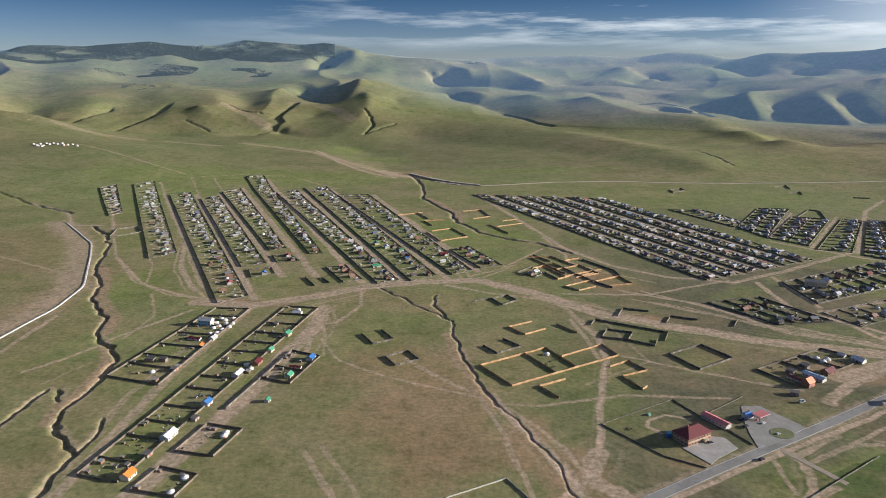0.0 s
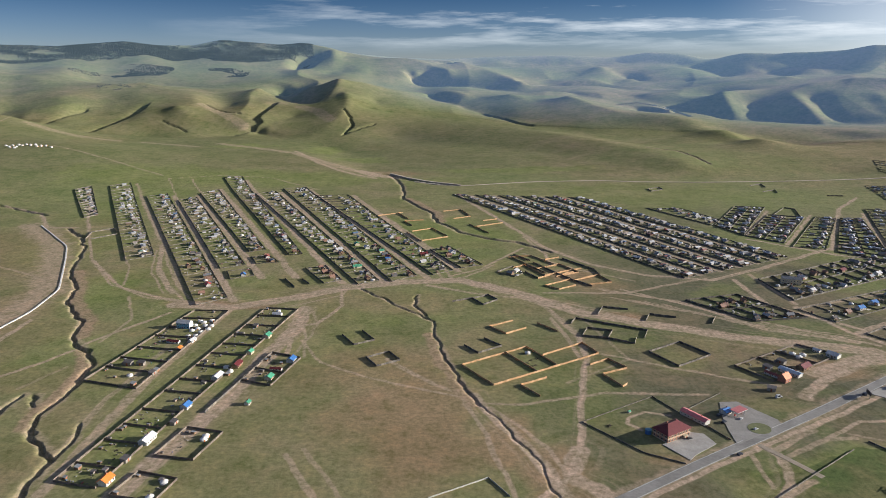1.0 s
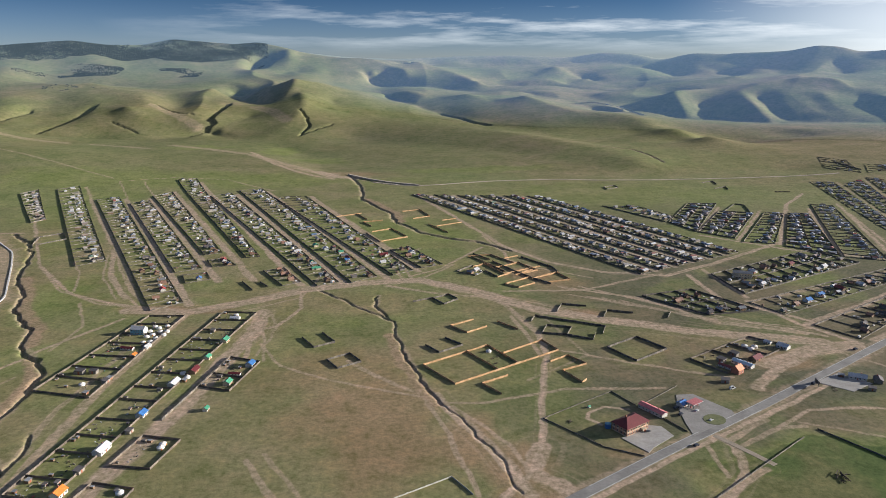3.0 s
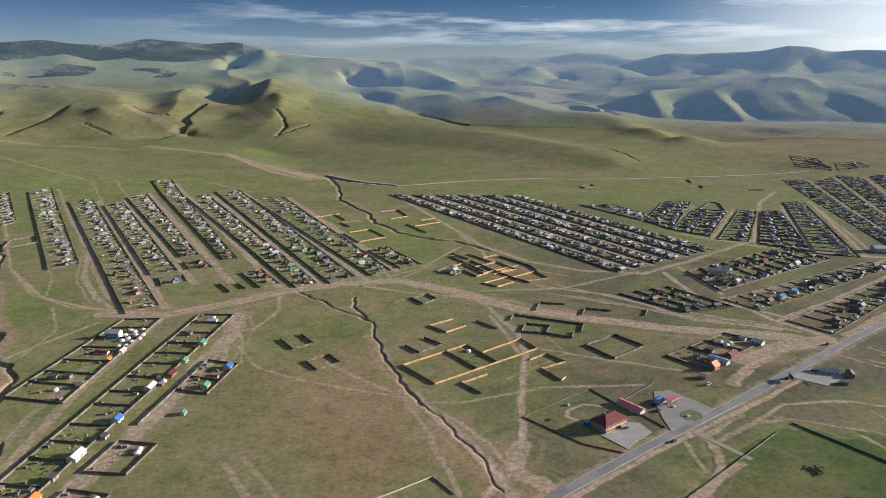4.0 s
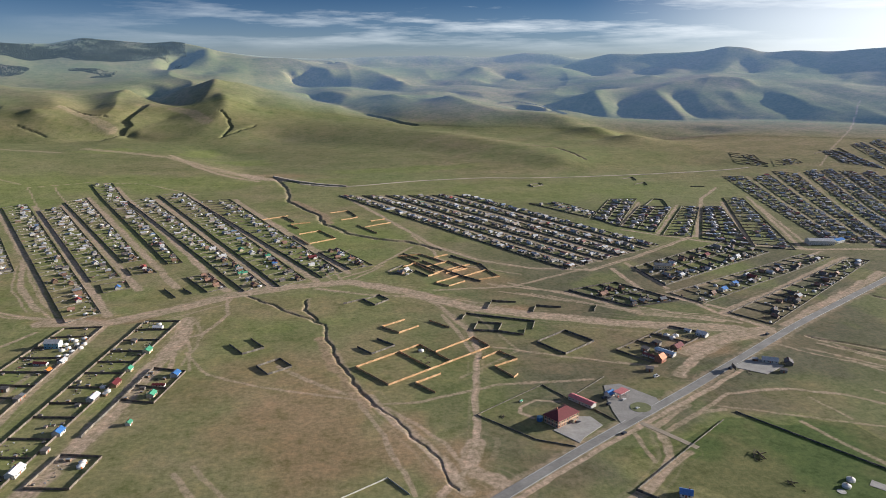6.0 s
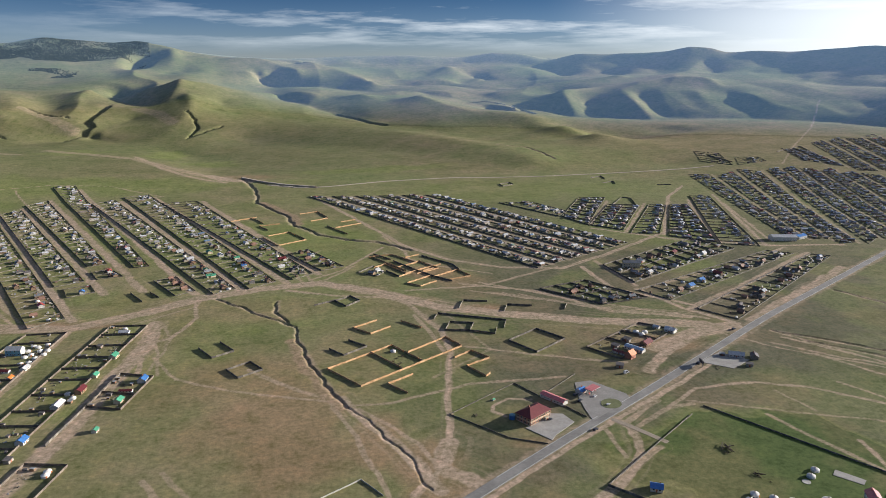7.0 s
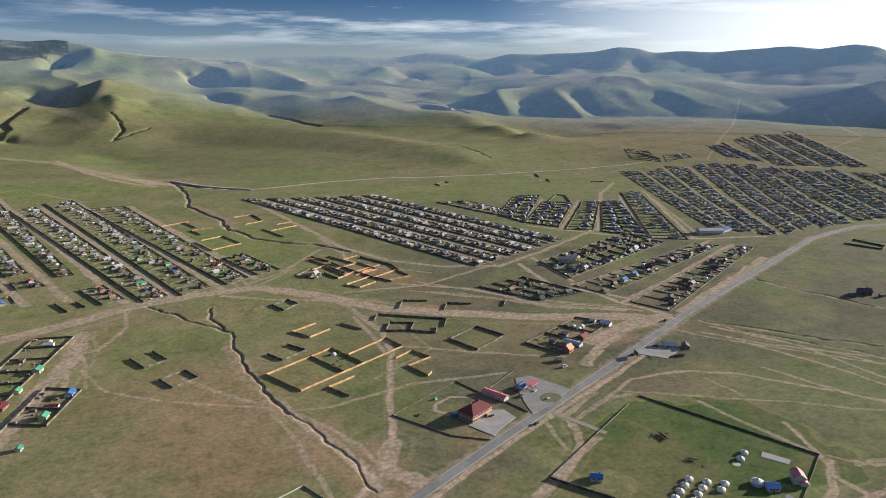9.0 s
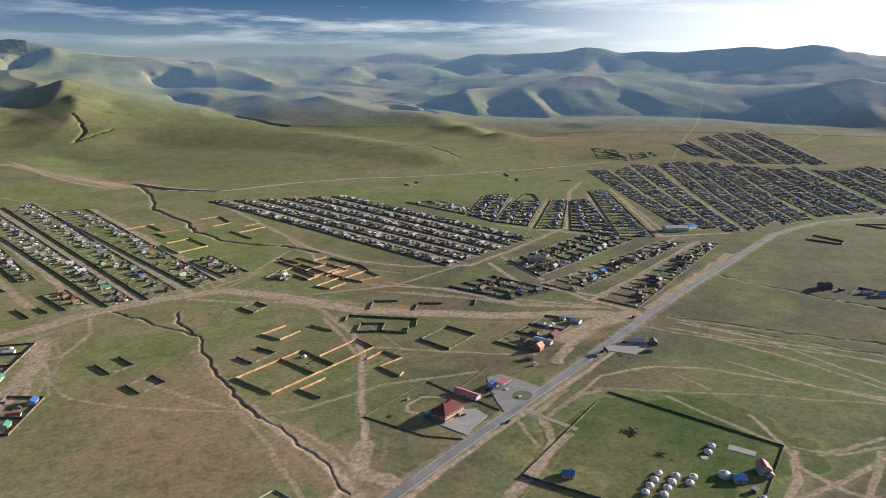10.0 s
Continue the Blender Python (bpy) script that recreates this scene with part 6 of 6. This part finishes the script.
camp_house = house(10, 8, 5.6, 2.6, wall_white, roof_pink, "white camp house with a bright red roof", 2)
camp_house.matrix_basis = pose(372.1, 319.1, at(372.1, 319.1), 0, 0, 62)
porch = house(6, 5, 2.8, 1.6, wall_white, roof_pink, "low white annex with a red gable roof")
porch.matrix_basis = pose(372.5, 314.4, at(372.5, 314.4), 0, 0, 62)

# ---- the roadside hotel and filling station ----
def make_hotel():
    top = tagged(new("hotel"), "two-storey brick hotel with a hipped maroon roof beside the highway", "hotel")
    L, W, h = 25.0, 15.0, 6.6
    part("wall", boxed(-L / 2, -W / 2, -1, L / 2, W / 2, h), wall_brick, top)
    part("roof", hip_roof(L, W, h, 5.0, 0.9), roof_maroon, top)
    for z in (0.0, 3.2, 6.1):
        part("band", boxed(-L / 2 - 0.12, -W / 2 - 0.12, z, L / 2 + 0.12, W / 2 + 0.12, z + 0.5), wall_cream, top, "cream plaster band")
    for s in range(2):
        for k in range(8):
            x = -L / 2 + (k + 0.5) * L / 8
            for side in (-1, 1):
                y = side * W / 2
                win = part("window", boxed(x - 0.95, y - 0.16, 0.9 + 3.1 * s, x + 0.95, y + 0.16, 2.7 + 3.1 * s), wall_cream, top)
                part("pane", boxed(x - 0.7, y - 0.19, 1.1 + 3.1 * s, x + 0.7, y + 0.19, 2.5 + 3.1 * s), pane_dark, win)
        for k in range(4):
            y = -W / 2 + (k + 0.5) * W / 4
            win = part("window", boxed(-L / 2 - 0.16, y - 0.95, 0.9 + 3.1 * s, -L / 2 + 0.16, y + 0.95, 2.7 + 3.1 * s), wall_cream, top)
            part("pane", boxed(-L / 2 - 0.19, y - 0.7, 1.1 + 3.1 * s, -L / 2 + 0.1, y + 0.7, 2.5 + 3.1 * s), pane_dark, win)
    part("porch", boxed(3.5, -W / 2 - 2.6, -0.6, 7.5, -W / 2, 2.9), wall_cream, top, "cream entrance porch")
    part("door", boxed(4.7, -W / 2 - 2.7, 0, 6.3, -W / 2 - 2.5, 2.2), door_paint, top)
    part("chimney", boxed(-4, 1.5, h, -3, 2.5, h + 5.6), wall_brick, top)
    return top


hotel = make_hotel()
hotel.matrix_basis = pose(193.9, 479.5, at(193.9, 479.5), 0, 0, 29.1)

long_shed = house(24, 7, 3.4, 1.3, wall_white, roof_pink, "long white shed with a faded red roof behind the hotel")
long_shed.matrix_basis = pose(222.4, 504.7, at(222.4, 504.7), 0, 0, -58.7)
slab("pavement", [(182.0, 465.6), (195.6, 443.2), (201.2, 449.3), (224.0, 465.0), (220.0, 480.1), (209.4, 483.2), (187.9, 468.1)], paving, "paved forecourt in front of the hotel", "pavement")
slab("pavement", [(254.5, 532.3), (270.0, 532.8), (289.6, 500.8), (288.9, 491.3), (239.6, 462.9), (241.8, 484.6), (246.5, 508.1)], paving, "concrete forecourt of the filling station", "pavement")
island_grass = plain("island_grass", (0.17, 0.185, 0.08), 0.95, scale=0.3)
slab("traffic_island", [(277.1, 486.6), (275.4, 482.5), (271.9, 479.5), (267.5, 478.2), (263.2, 478.8), (259.9, 481.3), (258.3, 485.0), (258.9, 489.1), (261.5, 492.8), (265.5, 495.1), (270.1, 495.6), (274.1, 493.9), (276.7, 490.7)], island_grass, "oval grass island in the filling station forecourt", "island", 0.3)


def make_tank():
    top = tagged(new("water_tank"), "round blue steel water tank standing on grass", "tank")
    bm = bmesh.new()
    bmesh.ops.create_cone(bm, cap_ends=True, segments=28, radius1=2.5, radius2=2.5, depth=4.0, matrix=Matrix.Translation((0, 0, 1.6)))
    part("shell", bm, roof_blue, top)
    bm = bmesh.new()
    bmesh.ops.create_cone(bm, cap_ends=True, segments=28, radius1=2.6, radius2=0.4, depth=0.7, matrix=Matrix.Translation((0, 0, 3.96)))
    part("lid", bm, wall_blue, top)
    return top


tank = make_tank()
tank.matrix_basis = pose(176.6, 482.6, at(176.6, 482.6))


def make_canopy():
    """A filling station canopy on four posts over two pumps."""
    top = tagged(new("fuel_canopy"), "red and white filling station canopy over two pumps", "canopy")
    part("canopy_roof", boxed(-6.5, -4, 4.4, 6.5, 4, 5.1), roof_pink, top)
    part("fascia", boxed(-6.6, -4.1, 4.5, 6.6, 4.1, 4.9), roof_white, top)
    for x in (-4.5, 4.5):
        for y in (-2.5, 2.5):
            part("post", boxed(x - 0.2, y - 0.2, -0.5, x + 0.2, y + 0.2, 4.4), steel, top)
        part("pump", boxed(x - 0.4, -0.3, 0, x + 0.4, 0.3, 1.7), roof_red, top)
    return top


canopy = make_canopy()
canopy.matrix_basis = pose(260.8, 509.7, at(260.8, 509.7) + 0.3, 0, 0, 30)
put(LOW_BLUE, 251.8, 513.3, 30, 1.1)
put(CAR_DARK, 244.6, 508.8, 30, 1.3)
put(CAR_DARK, 243.6, 497.4, 40, 1.3)
put(CAR_WHITE, 260.2, 502.7, 30)
put(CAR_WHITE, 264.4, 485.8, 30)
put(CAR_DARK, 235.0, 449.5, 30, 1.2)
put(CAR_DARK, 206.1, 473.1, 20)
put(TIMBER, 148.2, 494.9, 30, 0.7)
put(SMALL_GREEN, 171.5, 516.8, 30, 0.5)

# ---- roadside shops ----
shop = house(9, 8, 4.5, 3.6, wall_brick, roof_orange, "orange-red brick shop with steep crossed gables")
shop.matrix_basis = pose(331.8, 572.2, at(331.8, 572.2), 0, 0, 32)
long_shop = house(20, 7, 3.2, 1.2, wall_white, plain("pale_blue_roof", (0.42, 0.55, 0.66), 0.45), "long white shop with a pale blue metal roof")
long_shop.matrix_basis = pose(345.4, 587.4, at(345.4, 587.4), 0, 0, -58)

put(MODELS[8], 364.5, 598.4, 32, 1.1)
put(MODELS[2], 408.5, 624.2, -58, 1.1)
put(MODELS[2], 399.5, 637.8, -58, 0.7)
put(LONG_RED, 326.3, 583.8, -58, 0.9)
put(SHEDS[0], 310.6, 553.3, -30, 1.4)
put(VAN, 310.2, 539.5, 20, 1.2)
put(SHEDS[0], 329.2, 598.4, -58, 1.5)
put(SHEDS[0], 349.1, 611.1, -58, 1.5)
put(TIMBER, 328.0, 624.2, 115, 0.5)
put(TIMBER, 313.7, 611.1, 100, 0.5)
put(TIMBER, 327.3, 611.1, 125, 0.5)
put(TIMBER, 341.9, 624.2, 140, 0.5)
put(LONG_GREY, 436.2, 549.5, -30, 1.1)
put(MODELS[1], 451.2, 541.9, 60, 1.15)
put(SHEDS[0], 434.2, 526.4, -30, 1.2)
put(TIMBER, 401.4, 533.2, 10, 0.6)
put(CAR_DARK, 389.5, 542.5, 30, 1.5)
put(SHEDS[1], 423.6, 554.5, -30, 1.2)
slab("pavement", [(393.1, 545.7), (425.4, 562.0), (443.5, 538.5), (415.6, 524.6)], paving, "paved yard beside the roadside cafe", "pavement")
put(MODELS[1], 779.1, 612.4, -25, 1.8)
put(MODELS[1], 755.4, 609.2, -25, 1)
put(LONG_GREY, 809.3, 575.6, -25, 1)
put(MODELS[5], 819.7, 561.9, -25, 1.3)
put(SHEDS[0], 791.4, 597.4, 0, 1.4)
hall = house(40, 18, 6.5, 3, wall_white, roof_white, "large white hall with a pale roof at the edge of town", 1)
hall.matrix_basis = pose(816.6, 949.4, at(816.6, 949.4), 0, 0, -15)
wing = house(24, 12, 4.5, 2, wall_white, roof_blue, "white wing with a blue roof beside the large hall", 1)
wing.matrix_basis = pose(853.8, 953.5, at(853.8, 953.5), 0, 0, 20)
school = house(24, 11, 7.5, 2.2, wall_cream, roof_grey, "two-storey cream public building with a grey roof", 2)
school.matrix_basis = pose(490.7, 862.6, at(490.7, 862.6), 0, 0, -20)


blue_hall = house(15, 8.5, 6.2, 2.6, wall_blue, roof_white, "tall pale blue hall with a pale metal roof, white end", 2)
part("end_wall", gable_walls(0.3, 8.5, 6.2, 2.6), wall_white, blue_hall, "white plastered gable end").location = (7.55, 0, 0)
blue_hall.matrix_basis = pose(-265.0, 723.5, at(-265.0, 723.5), 0, 0, -12)

def river(points, width):
    """A shallow braided river on the far valley floor."""
    bm = bmesh.new()
    rows = []
    for k, (x, y) in enumerate(points):
        q, w = points[max(0, k - 1)], points[min(len(points) - 1, k + 1)]
        n = Vector((-(w[1] - q[1]), w[0] - q[0])).normalized() * width * (0.7 + 0.6 * (k % 2))
        rows.append([bm.verts.new((x + s * n.x, y + s * n.y, at(x, y) + 3.2)) for s in (-1, 1)])
    for a, b in zip(rows, rows[1:]):
        bm.faces.new((a[0], b[0], b[1], a[1]))
    bmesh.ops.recalc_face_normals(bm, faces=bm.faces)
    return tagged(new("water", mesh_of("water", bm, water)), "shallow blue river winding across the far valley", "river", kind="structure")


water = plain("river_water", (0.05, 0.1, 0.17), 0.08, grain=0.2, scale=0.01)
river([(921, 3291), (1051, 3388), (1081, 3279), (1127, 3195), (1123, 3042), (1110, 2863)], 10)



def make_billboard():
    """A roadside hoarding, seen from behind, on two posts."""
    top = tagged(new("billboard"), "plain roadside hoarding on two steel posts", "billboard")
    part("panel", boxed(-4.5, -0.15, 3.0, 4.5, 0.15, 6.5), roof_dark, top)
    for x in (-3, 3):
        part("post", boxed(x - 0.15, -0.15, -1, x + 0.15, 0.15, 3.0), steel, top)
        part("brace", boxed(x - 0.08, 0.15, 2.9, x + 0.08, 0.35, 6.4), steel, top)
    return top


billboard = make_billboard()
billboard.matrix_basis = pose(388.8, 537.8, at(388.8, 537.8), 0, 0, 80)
put(CAR_DARK, 479.5, 613.3, 30, 1.4)
put(TIMBER, 399.8, 528.1, 10, 0.5)

# the copied models themselves are not part of the place: remove the models
for model in [*MODELS, *SHEDS, GER, TIMBER, CAR_WHITE, CAR_DARK, VAN, LONG_GREY, LONG_RED, LOW_BLUE, SMALL_GREEN]:
    for ob in [*model.children_recursive, model]:
        bpy.data.objects.remove(ob)
